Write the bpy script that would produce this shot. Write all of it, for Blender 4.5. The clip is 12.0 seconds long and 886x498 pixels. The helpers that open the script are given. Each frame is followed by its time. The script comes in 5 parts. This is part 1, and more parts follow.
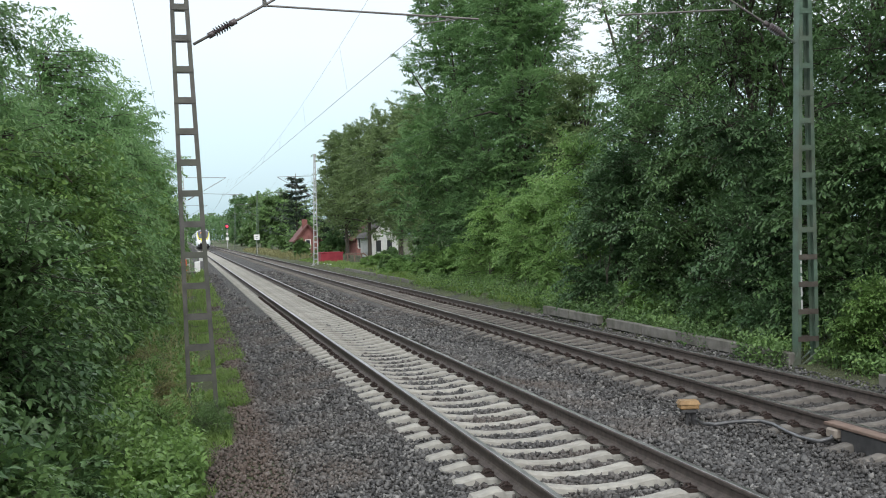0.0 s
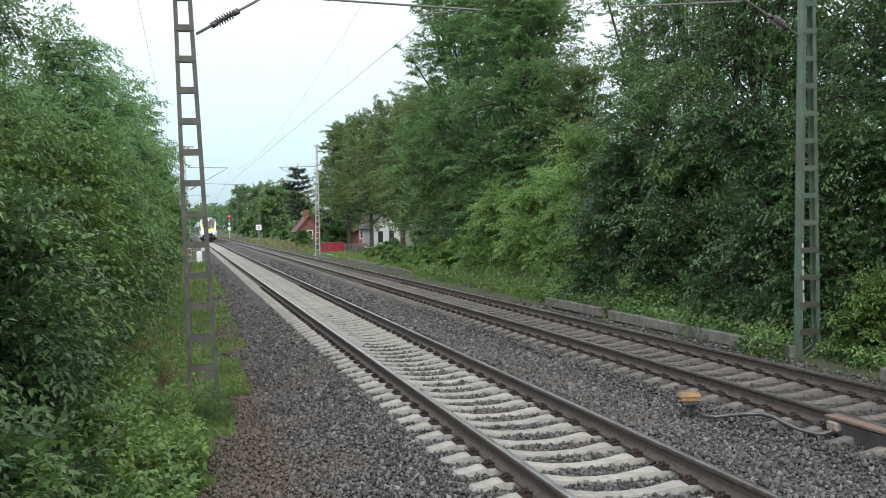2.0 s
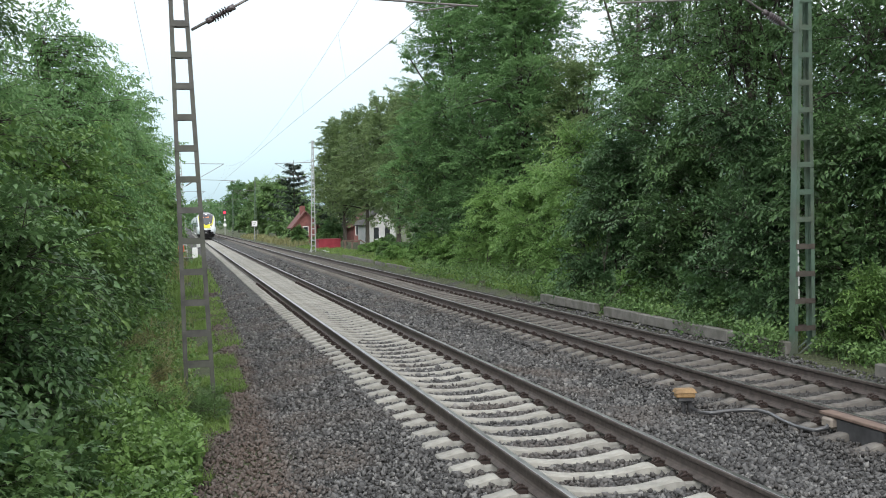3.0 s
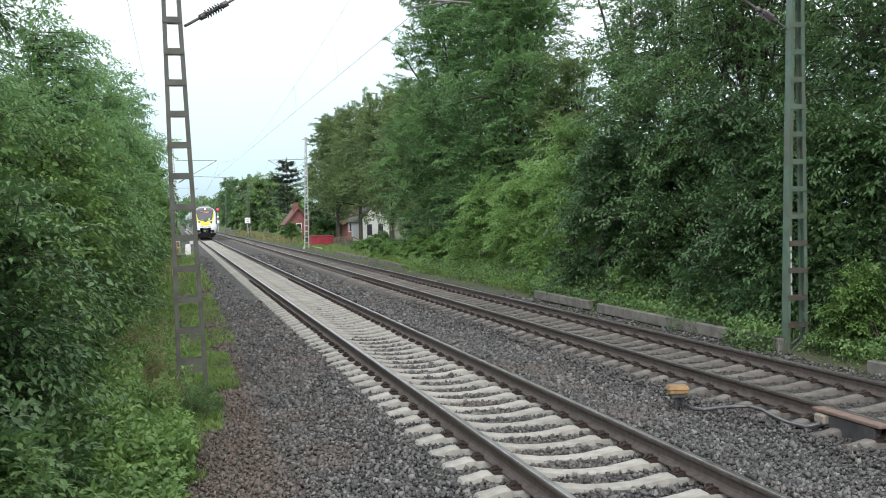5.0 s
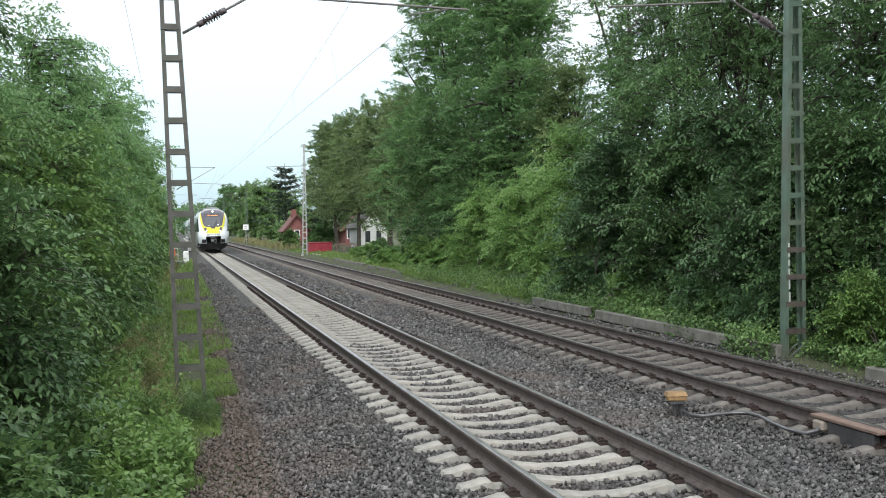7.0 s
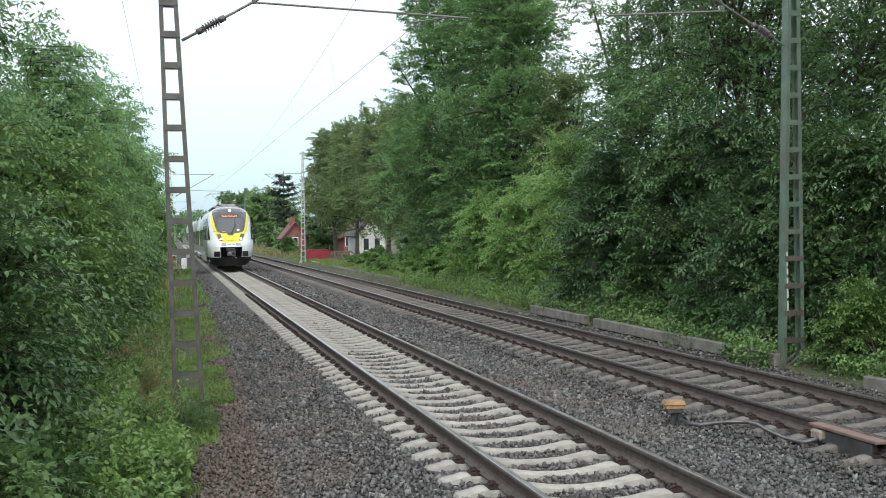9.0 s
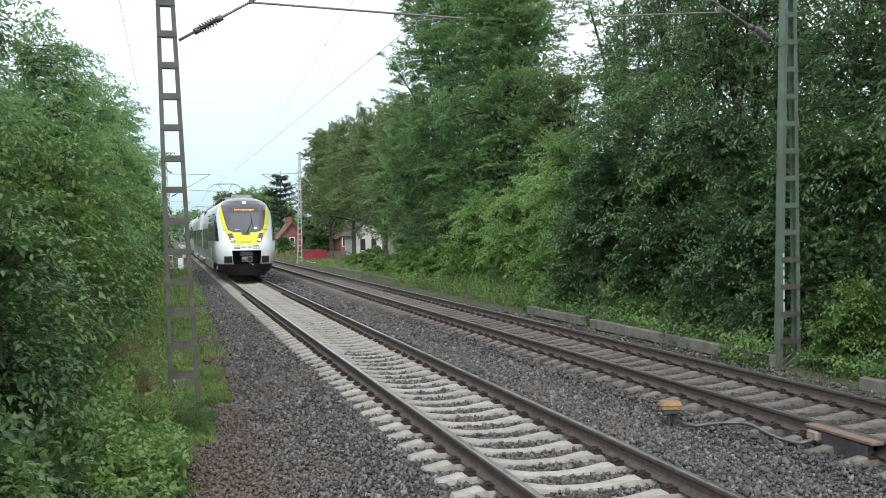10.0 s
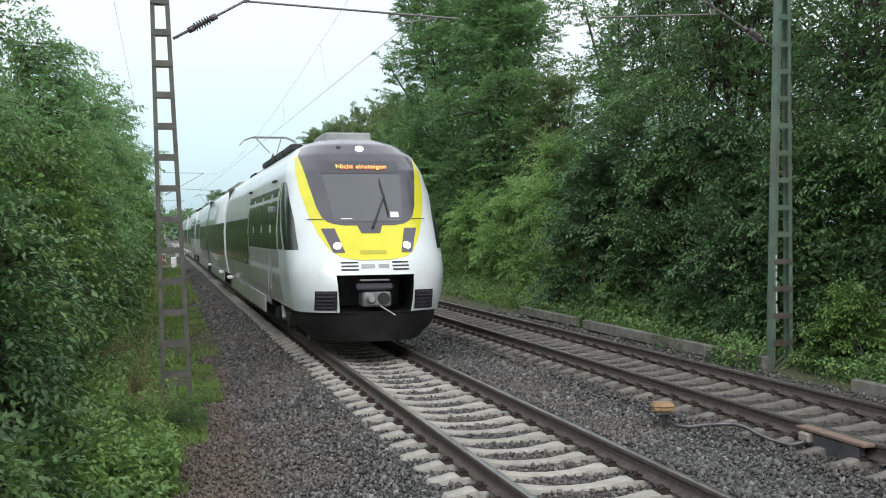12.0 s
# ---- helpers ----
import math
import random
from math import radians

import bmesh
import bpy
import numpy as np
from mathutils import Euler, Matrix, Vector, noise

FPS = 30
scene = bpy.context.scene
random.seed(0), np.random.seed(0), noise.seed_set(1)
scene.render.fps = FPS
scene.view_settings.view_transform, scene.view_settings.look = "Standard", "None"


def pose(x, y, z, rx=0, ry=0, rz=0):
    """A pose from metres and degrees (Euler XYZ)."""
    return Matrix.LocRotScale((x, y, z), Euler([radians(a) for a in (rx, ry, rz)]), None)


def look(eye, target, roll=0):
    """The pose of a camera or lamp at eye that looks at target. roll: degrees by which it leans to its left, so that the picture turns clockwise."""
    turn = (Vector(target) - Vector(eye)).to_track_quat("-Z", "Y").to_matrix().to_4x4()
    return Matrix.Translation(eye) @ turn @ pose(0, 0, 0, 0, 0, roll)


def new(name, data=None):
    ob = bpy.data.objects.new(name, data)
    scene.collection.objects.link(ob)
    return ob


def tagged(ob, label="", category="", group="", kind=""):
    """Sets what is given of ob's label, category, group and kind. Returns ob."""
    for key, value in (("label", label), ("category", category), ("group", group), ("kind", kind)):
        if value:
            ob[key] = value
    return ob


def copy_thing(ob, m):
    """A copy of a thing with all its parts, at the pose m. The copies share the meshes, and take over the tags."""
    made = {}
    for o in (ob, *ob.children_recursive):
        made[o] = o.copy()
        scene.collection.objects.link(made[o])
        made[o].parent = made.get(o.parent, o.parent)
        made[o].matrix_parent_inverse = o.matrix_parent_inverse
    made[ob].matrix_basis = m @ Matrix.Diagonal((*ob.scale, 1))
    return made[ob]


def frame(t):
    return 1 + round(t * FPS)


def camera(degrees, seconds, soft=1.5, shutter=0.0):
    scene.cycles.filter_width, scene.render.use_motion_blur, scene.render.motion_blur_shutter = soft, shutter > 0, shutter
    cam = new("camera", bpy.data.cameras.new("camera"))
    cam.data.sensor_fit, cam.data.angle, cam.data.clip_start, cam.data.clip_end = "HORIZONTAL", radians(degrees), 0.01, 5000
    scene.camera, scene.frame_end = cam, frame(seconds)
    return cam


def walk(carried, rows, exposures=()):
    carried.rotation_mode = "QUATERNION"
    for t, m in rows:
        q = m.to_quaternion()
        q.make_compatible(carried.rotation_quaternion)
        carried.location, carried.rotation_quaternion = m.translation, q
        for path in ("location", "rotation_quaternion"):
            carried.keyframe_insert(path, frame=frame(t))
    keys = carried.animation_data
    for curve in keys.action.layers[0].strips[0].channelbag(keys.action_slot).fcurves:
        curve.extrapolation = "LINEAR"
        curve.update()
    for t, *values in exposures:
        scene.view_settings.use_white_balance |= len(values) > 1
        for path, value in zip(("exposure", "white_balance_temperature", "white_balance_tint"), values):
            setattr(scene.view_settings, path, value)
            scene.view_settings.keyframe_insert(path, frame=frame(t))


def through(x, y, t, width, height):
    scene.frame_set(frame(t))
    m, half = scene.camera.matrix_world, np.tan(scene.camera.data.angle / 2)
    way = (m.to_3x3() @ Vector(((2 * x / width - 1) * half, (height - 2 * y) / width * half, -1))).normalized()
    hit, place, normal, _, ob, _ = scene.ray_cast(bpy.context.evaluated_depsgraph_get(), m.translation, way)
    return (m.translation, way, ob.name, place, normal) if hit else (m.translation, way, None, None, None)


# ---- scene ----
# The camera stands on the ballast shoulder beside the near track and is held by hand.
# x: across the tracks, y: along them, z: up from the rail tops. Near track centre x = 0, far track centre x = 4.
cam = camera(43.33, 12.0, soft=1.0)
EYE = (-3.617, 0.0, 2.138)
walk(cam, [
    (0, pose(*EYE, 89.162, 1.532, -13.054)),
    (0.5, pose(*EYE, 89.010, 1.441, -13.052)),
    (1, pose(*EYE, 88.891, 1.362, -12.973)),
    (1.5, pose(*EYE, 88.752, 1.292, -12.931)),
    (2, pose(*EYE, 88.712, 1.223, -12.952)),
    (2.5, pose(*EYE, 88.682, 1.182, -13.049)),
    (3, pose(*EYE, 88.515, 1.206, -13.168)),
    (5, pose(*EYE, 88.344, 1.205, -13.510)),
    (5.5, pose(*EYE, 88.435, 1.224, -13.601)),
    (6, pose(*EYE, 88.457, 1.304, -13.631)),
    (6.5, pose(*EYE, 88.594, 1.304, -13.617)),
    (7, pose(*EYE, 88.683, 1.236, -13.603)),
    (9, pose(*EYE, 89.083, 1.062, -13.684)),
    (9.5, pose(*EYE, 89.067, 1.030, -13.767)),
    (10, pose(*EYE, 89.103, 0.938, -13.851)),
    (10.5, pose(*EYE, 89.181, 0.914, -13.916)),
    (11, pose(*EYE, 89.220, 0.855, -13.982)),
    (11.5, pose(*EYE, 89.151, 0.736, -14.084)),
    (12, pose(*EYE, 89.107, 0.632, -14.184)),
], exposures=[(0, 0.45), (1.5, 0.5), (3, 0.57), (5, 0.65), (7, 0.65), (9, 0.62), (11.2, 0.57), (12, 0.45)])

# ---- sky and sun: a bright overcast evening ----
world = bpy.data.worlds.new("overcast_sky")
scene.world = world
world.use_nodes = True
wn, wl = world.node_tree.nodes, world.node_tree.links
wn.clear()
sky = wn.new("ShaderNodeTexSky")
sky.sky_type = "NISHITA"
sky.sun_disc = False
sky.sun_elevation, sky.sun_rotation = radians(38), radians(150)
sky.air_density, sky.dust_density, sky.ozone_density = 1.0, 2.0, 1.5
clear_sky = wn.new("ShaderNodeBackground")
clear_sky.inputs["Strength"].default_value = 0.05
wl.new(sky.outputs[0], clear_sky.inputs["Color"])
cloud_coord = wn.new("ShaderNodeTexCoord")
cloud_noise = wn.new("ShaderNodeTexNoise")
cloud_noise.inputs["Scale"].default_value = 2.2
cloud_noise.inputs["Detail"].default_value = 4
wl.new(cloud_coord.outputs["Generated"], cloud_noise.inputs["Vector"])
cloud_ramp = wn.new("ShaderNodeValToRGB")
cloud_ramp.color_ramp.elements[0].position, cloud_ramp.color_ramp.elements[0].color = 0.3, (0.82, 0.89, 0.93, 1)
cloud_ramp.color_ramp.elements[1].position, cloud_ramp.color_ramp.elements[1].color = 0.7, (0.99, 1.0, 1.0, 1)
wl.new(cloud_noise.outputs["Fac"], cloud_ramp.inputs["Fac"])
cloud = wn.new("ShaderNodeBackground")
# an overcast sky is whiter and brighter overhead than at the horizon
height = wn.new("ShaderNodeSeparateXYZ")
wl.new(cloud_coord.outputs["Generated"], height.inputs[0])
rise = wn.new("ShaderNodeMapRange")
rise.inputs["From Min"].default_value, rise.inputs["From Max"].default_value = 0.0, 0.5
rise.inputs["To Min"].default_value, rise.inputs["To Max"].default_value = 0.47, 1.0
wl.new(height.outputs["Z"], rise.inputs["Value"])
wl.new(rise.outputs[0], cloud.inputs["Strength"])
haze = wn.new("ShaderNodeMapRange")
haze.inputs["From Min"].default_value, haze.inputs["From Max"].default_value = 0.03, 0.17
wl.new(height.outputs["Z"], haze.inputs["Value"])
tone = wn.new("ShaderNodeMixRGB")
tone.inputs["Color1"].default_value = (0.59, 0.84, 1.0, 1)
wl.new(haze.outputs[0], tone.inputs["Fac"])
wl.new(cloud_ramp.outputs[0], tone.inputs["Color2"])
wl.new(tone.outputs[0], cloud.inputs["Color"])
both = wn.new("ShaderNodeAddShader")
world_out = wn.new("ShaderNodeOutputWorld")
wl.new(clear_sky.outputs[0], both.inputs[0])
wl.new(cloud.outputs[0], both.inputs[1])
wl.new(both.outputs[0], world_out.inputs["Surface"])

sun_data = bpy.data.lights.new("sun", "SUN")
sun_data.energy, sun_data.angle, sun_data.color = 1.4, radians(40), (1.0, 0.98, 0.94)
sun = new("sun", sun_data)
sun.matrix_world = look((-20, -35, 32), (0, 0, 0))


# ---- materials ----
def node_material(name):
    m = bpy.data.materials.new(name)
    m.use_nodes = True
    t = m.node_tree
    return m, t.nodes, t.links, t.nodes["Principled BSDF"]


def ramp(nodes, stops):
    r = nodes.new("ShaderNodeValToRGB")
    els = r.color_ramp.elements
    while len(els) < len(stops):
        els.new(0.5)
    for e, (p, c) in zip(els, stops):
        e.position, e.color = p, (*c, 1)
    return r


def surface(name, a, b, scale=6.0, rough=0.6, metal=0.0, bump=0.2, fine=60.0, object_random=0.0, coat=0.0, dirt=None, dirt_scale=1.3, dirt_amount=0.45):
    """Two-tone noise colour, a second large stain scale, and fine relief."""
    m, n, l, p = node_material(name)
    co = n.new("ShaderNodeTexCoord")
    n1 = n.new("ShaderNodeTexNoise")
    n1.inputs["Scale"].default_value, n1.inputs["Detail"].default_value = scale, 6
    l.new(co.outputs["Object"], n1.inputs["Vector"])
    r1 = ramp(n, [(0.35, a), (0.65, b)])
    l.new(n1.outputs["Fac"], r1.inputs["Fac"])
    colour = r1.outputs[0]
    if dirt:
        n3 = n.new("ShaderNodeTexNoise")
        n3.inputs["Scale"].default_value, n3.inputs["Detail"].default_value = dirt_scale, 8
        l.new(co.outputs["Object"], n3.inputs["Vector"])
        r3 = ramp(n, [(0.45, (0, 0, 0)), (0.75, (dirt_amount,) * 3)])
        l.new(n3.outputs["Fac"], r3.inputs["Fac"])
        mx = n.new("ShaderNodeMixRGB")
        l.new(r3.outputs[0], mx.inputs["Fac"])
        l.new(colour, mx.inputs["Color1"])
        mx.inputs["Color2"].default_value = (*dirt, 1)
        colour = mx.outputs[0]
    if object_random:
        oi = n.new("ShaderNodeObjectInfo")
        hs = n.new("ShaderNodeHueSaturation")
        mr = n.new("ShaderNodeMapRange")
        mr.inputs["To Min"].default_value, mr.inputs["To Max"].default_value = 1 - object_random, 1 + object_random
        l.new(oi.outputs["Random"], mr.inputs["Value"])
        l.new(mr.outputs[0], hs.inputs["Value"])
        l.new(colour, hs.inputs["Color"])
        colour = hs.outputs[0]
    l.new(colour, p.inputs["Base Color"])
    p.inputs["Roughness"].default_value, p.inputs["Metallic"].default_value = rough, metal
    p.inputs["Coat Weight"].default_value = coat
    if bump:
        n2 = n.new("ShaderNodeTexNoise")
        n2.inputs["Scale"].default_value, n2.inputs["Detail"].default_value = fine, 4
        l.new(co.outputs["Object"], n2.inputs["Vector"])
        bp = n.new("ShaderNodeBump")
        bp.inputs["Strength"].default_value, bp.inputs["Distance"].default_value = bump, 0.01
        l.new(n2.outputs["Fac"], bp.inputs["Height"])
        l.new(bp.outputs[0], p.inputs["Normal"])
    return m


def leaf_material(name, dark, light, rough=0.5, through=0.42, patch=0.35):
    """Leaves: each its own shade, large light and dark patches of growth, some light through the blade."""
    m, n, l, p = node_material(name)
    geo = n.new("ShaderNodeNewGeometry")
    co = n.new("ShaderNodeTexCoord")
    big = n.new("ShaderNodeTexNoise")
    big.inputs["Scale"].default_value, big.inputs["Detail"].default_value = patch, 3
    l.new(co.outputs["Object"], big.inputs["Vector"])
    ad = n.new("ShaderNodeMath")
    ad.operation = "MULTIPLY_ADD"
    ad.inputs[1].default_value = 0.3
    l.new(geo.outputs["Random Per Island"], ad.inputs[0])
    sc = n.new("ShaderNodeMapRange")
    sc.inputs["From Min"].default_value, sc.inputs["From Max"].default_value = 0.3, 0.7
    sc.inputs["To Max"].default_value = 0.7
    l.new(big.outputs["Fac"], sc.inputs["Value"])
    l.new(sc.outputs[0], ad.inputs[2])
    r = ramp(n, [(0.0, dark), (0.8, light), (1.0, tuple(c * f for c, f in zip(light, (1.25, 1.12, 1.1))))])
    l.new(ad.outputs[0], r.inputs["Fac"])
    l.new(r.outputs[0], p.inputs["Base Color"])
    p.inputs["Roughness"].default_value = rough
    p.inputs["Specular IOR Level"].default_value = 0.3
    tr = n.new("ShaderNodeBsdfTranslucent")
    bright = n.new("ShaderNodeHueSaturation")
    bright.inputs["Value"].default_value = 1.3
    l.new(r.outputs[0], bright.inputs["Color"])
    l.new(bright.outputs[0], tr.inputs["Color"])
    mix = n.new("ShaderNodeMixShader")
    mix.inputs["Fac"].default_value = through
    l.new(p.outputs[0], mix.inputs[1])
    l.new(tr.outputs[0], mix.inputs[2])
    l.new(mix.outputs[0], n["Material Output"].inputs["Surface"])
    return m


def plain(name, colour, rough=0.5, metal=0.0, coat=0.0):
    m, n, l, p = node_material(name)
    p.inputs["Base Color"].default_value = (*colour, 1)
    p.inputs["Roughness"].default_value, p.inputs["Metallic"].default_value = rough, metal
    p.inputs["Coat Weight"].default_value = coat
    return m


def glowing(name, colour, strength):
    m, n, l, p = node_material(name)
    p.inputs["Base Color"].default_value = (*colour, 1)
    p.inputs["Emission Color"].default_value = (*colour, 1)
    p.inputs["Emission Strength"].default_value = strength
    return m


def ground_material():
    """Crushed stone on the track bed, brown path dirt along its edge, grass soil beyond."""
    m, n, l, p = node_material("trackside_ground")
    co = n.new("ShaderNodeTexCoord")
    sep = n.new("ShaderNodeSeparateXYZ")
    l.new(co.outputs["Object"], sep.inputs[0])
    v = n.new("ShaderNodeTexVoronoi")
    v.inputs["Scale"].default_value = 19
    l.new(co.outputs["Object"], v.inputs["Vector"])
    stone = ramp(n, [(0.0, (0.02, 0.0195, 0.019)), (0.5, (0.056, 0.055, 0.053)), (1.0, (0.12, 0.116, 0.11))])
    l.new(v.outputs["Color"], stone.inputs["Fac"])
    big = n.new("ShaderNodeTexNoise")
    big.inputs["Scale"].default_value, big.inputs["Detail"].default_value = 0.9, 6
    l.new(co.outputs["Object"], big.inputs["Vector"])
    rust = n.new("ShaderNodeMixRGB")
    rr = ramp(n, [(0.5, (0, 0, 0)), (0.8, (0.45, 0.45, 0.45))])
    l.new(big.outputs["Fac"], rr.inputs["Fac"])
    l.new(rr.outputs[0], rust.inputs["Fac"])
    l.new(stone.outputs[0], rust.inputs["Color1"])
    rust.inputs["Color2"].default_value = (0.12, 0.095, 0.075, 1)
    soil = ramp(n, [(0.3, (0.045, 0.052, 0.024)), (0.7, (0.08, 0.094, 0.04))])
    l.new(big.outputs["Fac"], soil.inputs["Fac"])
    # how far from the bed's edge, with an uneven border
    wob = n.new("ShaderNodeMath")
    wob.operation = "MULTIPLY_ADD"
    wob.inputs[1].default_value = 1.6
    l.new(big.outputs["Fac"], wob.inputs[0])
    off = n.new("ShaderNodeMath")
    off.operation = "ABSOLUTE"
    mid = n.new("ShaderNodeMath")
    mid.operation = "SUBTRACT"
    mid.inputs[1].default_value = 1.75
    l.new(sep.outputs["X"], mid.inputs[0])
    l.new(mid.outputs[0], off.inputs[0])
    l.new(off.outputs[0], wob.inputs[2])
    edge = n.new("ShaderNodeMapRange")
    edge.inputs["From Min"].default_value, edge.inputs["From Max"].default_value = 5.15, 5.55
    l.new(wob.outputs[0], edge.inputs["Value"])
    mix = n.new("ShaderNodeMixRGB")
    l.new(edge.outputs[0], mix.inputs["Fac"])
    l.new(rust.outputs[0], mix.inputs["Color1"])
    l.new(soil.outputs[0], mix.inputs["Color2"])
    l.new(mix.outputs[0], p.inputs["Base Color"])
    p.inputs["Roughness"].default_value = 0.9
    bp = n.new("ShaderNodeBump")
    bp.inputs["Strength"].default_value, bp.inputs["Distance"].default_value = 1.0, 0.05
    l.new(v.outputs["Distance"], bp.inputs["Height"])
    bp.invert = True
    l.new(bp.outputs[0], p.inputs["Normal"])
    return m


def stone_material():
    m, n, l, p = node_material("crushed_stone")
    geo = n.new("ShaderNodeNewGeometry")
    co = n.new("ShaderNodeTexCoord")
    r = ramp(n, [(0.0, (0.036, 0.035, 0.035)), (0.5, (0.082, 0.08, 0.079)), (0.9, (0.14, 0.137, 0.133)), (1.0, (0.22, 0.215, 0.205))])
    l.new(geo.outputs["Random Per Island"], r.inputs["Fac"])
    big = n.new("ShaderNodeTexNoise")
    big.inputs["Scale"].default_value, big.inputs["Detail"].default_value = 0.7, 5
    l.new(co.outputs["Object"], big.inputs["Vector"])
    rr = ramp(n, [(0.48, (0, 0, 0)), (0.72, (0.5, 0.5, 0.5))])
    l.new(big.outputs["Fac"], rr.inputs["Fac"])
    mx = n.new("ShaderNodeMixRGB")
    l.new(rr.outputs[0], mx.inputs["Fac"])
    l.new(r.outputs[0], mx.inputs["Color1"])
    mx.inputs["Color2"].default_value = (0.13, 0.1, 0.08, 1)
    # brown brake dust and soil lie on the stones along the path
    sep = n.new("ShaderNodeSeparateXYZ")
    l.new(co.outputs["Object"], sep.inputs[0])
    wob = n.new("ShaderNodeMath")
    wob.operation = "MULTIPLY_ADD"
    wob.inputs[1].default_value = 1.4
    l.new(big.outputs["Fac"], wob.inputs[0])
    l.new(sep.outputs["X"], wob.inputs[2])
    edge = n.new("ShaderNodeMapRange")
    edge.inputs["From Min"].default_value, edge.inputs["From Max"].default_value = -2.0, -1.7
    edge.inputs["To Min"].default_value, edge.inputs["To Max"].default_value = 0.55, 0.0
    l.new(wob.outputs[0], edge.inputs["Value"])
    my = n.new("ShaderNodeMixRGB")
    l.new(edge.outputs[0], my.inputs["Fac"])
    l.new(mx.outputs[0], my.inputs["Color1"])
    my.inputs["Color2"].default_value = (0.125, 0.085, 0.064, 1)
    # stones turn darker towards the middle of the far track
    away = n.new("ShaderNodeMath")
    away.operation = "SUBTRACT"
    away.inputs[1].default_value = 4.0
    l.new(sep.outputs["X"], away.inputs[0])
    span = n.new("ShaderNodeMath")
    span.operation = "ABSOLUTE"
    l.new(away.outputs[0], span.inputs[0])
    far_dark = n.new("ShaderNodeMapRange")
    far_dark.inputs["From Min"].default_value, far_dark.inputs["From Max"].default_value = 0.75, 1.7
    far_dark.inputs["To Min"].default_value, far_dark.inputs["To Max"].default_value = 0.85, 0.0
    l.new(span.outputs[0], far_dark.inputs["Value"])
    mz = n.new("ShaderNodeMixRGB")
    l.new(far_dark.outputs[0], mz.inputs["Fac"])
    l.new(my.outputs[0], mz.inputs["Color1"])
    mz.inputs["Color2"].default_value = (0.034, 0.031, 0.029, 1)
    l.new(mz.outputs[0], p.inputs["Base Color"])
    p.inputs["Roughness"].default_value = 0.8
    return m


def glass_material(name, tint, rough=0.03, coat=1.0):
    m, n, l, p = node_material(name)
    p.inputs["Base Color"].default_value = (*tint, 1)
    p.inputs["Roughness"].default_value = rough
    p.inputs["IOR"].default_value = 1.5
    p.inputs["Specular IOR Level"].default_value = 0.7
    p.inputs["Coat Weight"].default_value = coat
    p.inputs["Coat Roughness"].default_value = max(0.02, rough * 0.7)
    return m


GROUND = ground_material()
STONE = stone_material()
CONCRETE_SLEEPER = surface("pale_sleeper_concrete", (0.24, 0.235, 0.212), (0.34, 0.332, 0.3), 9, 0.85, 0, 0.35, 90, 0.1, dirt=(0.24, 0.21, 0.17), dirt_scale=2.5)
OLD_SLEEPER = surface("weathered_sleeper_concrete", (0.098, 0.09, 0.082), (0.158, 0.146, 0.13), 9, 0.9, 0, 0.4, 70, 0.15, dirt=(0.08, 0.06, 0.05), dirt_scale=3)
RAIL_RUST = surface("rail_rust", (0.058, 0.048, 0.043), (0.1, 0.082, 0.073), 12, 0.75, 0.2, 0.3, 80, dirt=(0.06, 0.045, 0.04), dirt_scale=4)
RAIL_TOP = surface("polished_rail_top", (0.26, 0.255, 0.25), (0.4, 0.39, 0.38), 3, 0.32, 0.9, 0.05, 40)
CLIP_STEEL = plain("dark_clip_steel", (0.05, 0.035, 0.03), 0.7, 0.4)
MAST_GREY = surface("old_mast_paint", (0.066, 0.064, 0.06), (0.11, 0.106, 0.1), 5, 0.7, 0.1, 0.25, 70, dirt=(0.09, 0.11, 0.07), dirt_scale=1.2, dirt_amount=0.7)
MAST_GREEN = surface("green_mast_paint", (0.066, 0.11, 0.08), (0.096, 0.152, 0.112), 4, 0.6, 0.05, 0.2, 60, dirt=(0.1, 0.075, 0.06), dirt_scale=1.1, dirt_amount=0.8)
RUSTED = surface("flaking_rusty_paint", (0.06, 0.048, 0.042), (0.1, 0.078, 0.066), 7, 0.8, 0.1, 0.3, 60, dirt=(0.075, 0.085, 0.065), dirt_scale=3, dirt_amount=0.6)
# pale tone of far posts; on the distant masts it stands in for haze
MAST_PALE = surface("pale_post_and_hazed_mast", (0.33, 0.34, 0.34), (0.45, 0.46, 0.45), 4, 0.6, 0.1, 0.1, 60)
# near-black tone: under the wall slabs it paints the shadow gap
DARK_FOOT = surface("dark_foot_concrete", (0.03, 0.028, 0.024), (0.07, 0.065, 0.055), 6, 0.9, 0, 0.4, 40)
CONCRETE = surface("grey_wall_concrete", (0.115, 0.11, 0.098), (0.185, 0.177, 0.158), 4, 0.9, 0, 0.6, 45, dirt=(0.065, 0.068, 0.045), dirt_scale=2.2, dirt_amount=0.85)
INSULATOR = surface("brown_insulator", (0.06, 0.048, 0.05), (0.1, 0.082, 0.085), 20, 0.35, 0, 0.05)
WIRE = plain("weathered_copper_wire", (0.11, 0.12, 0.11), 0.6, 0.5)
TUBE = surface("cantilever_tube", (0.13, 0.12, 0.115), (0.2, 0.19, 0.18), 9, 0.55, 0.4, 0.05)
BARK = surface("tree_bark", (0.04, 0.036, 0.028), (0.085, 0.076, 0.06), 7, 0.95, 0, 0.7, 25)
LEAF_LEFT = leaf_material("left_shrub_leaves", (0.034, 0.076, 0.027), (0.168, 0.275, 0.095), rough=0.36, through=0.28, patch=0.8)
LEAF_FRESH = leaf_material("fresh_maple_leaves", (0.042, 0.092, 0.028), (0.195, 0.315, 0.09), rough=0.36, through=0.3, patch=0.9)
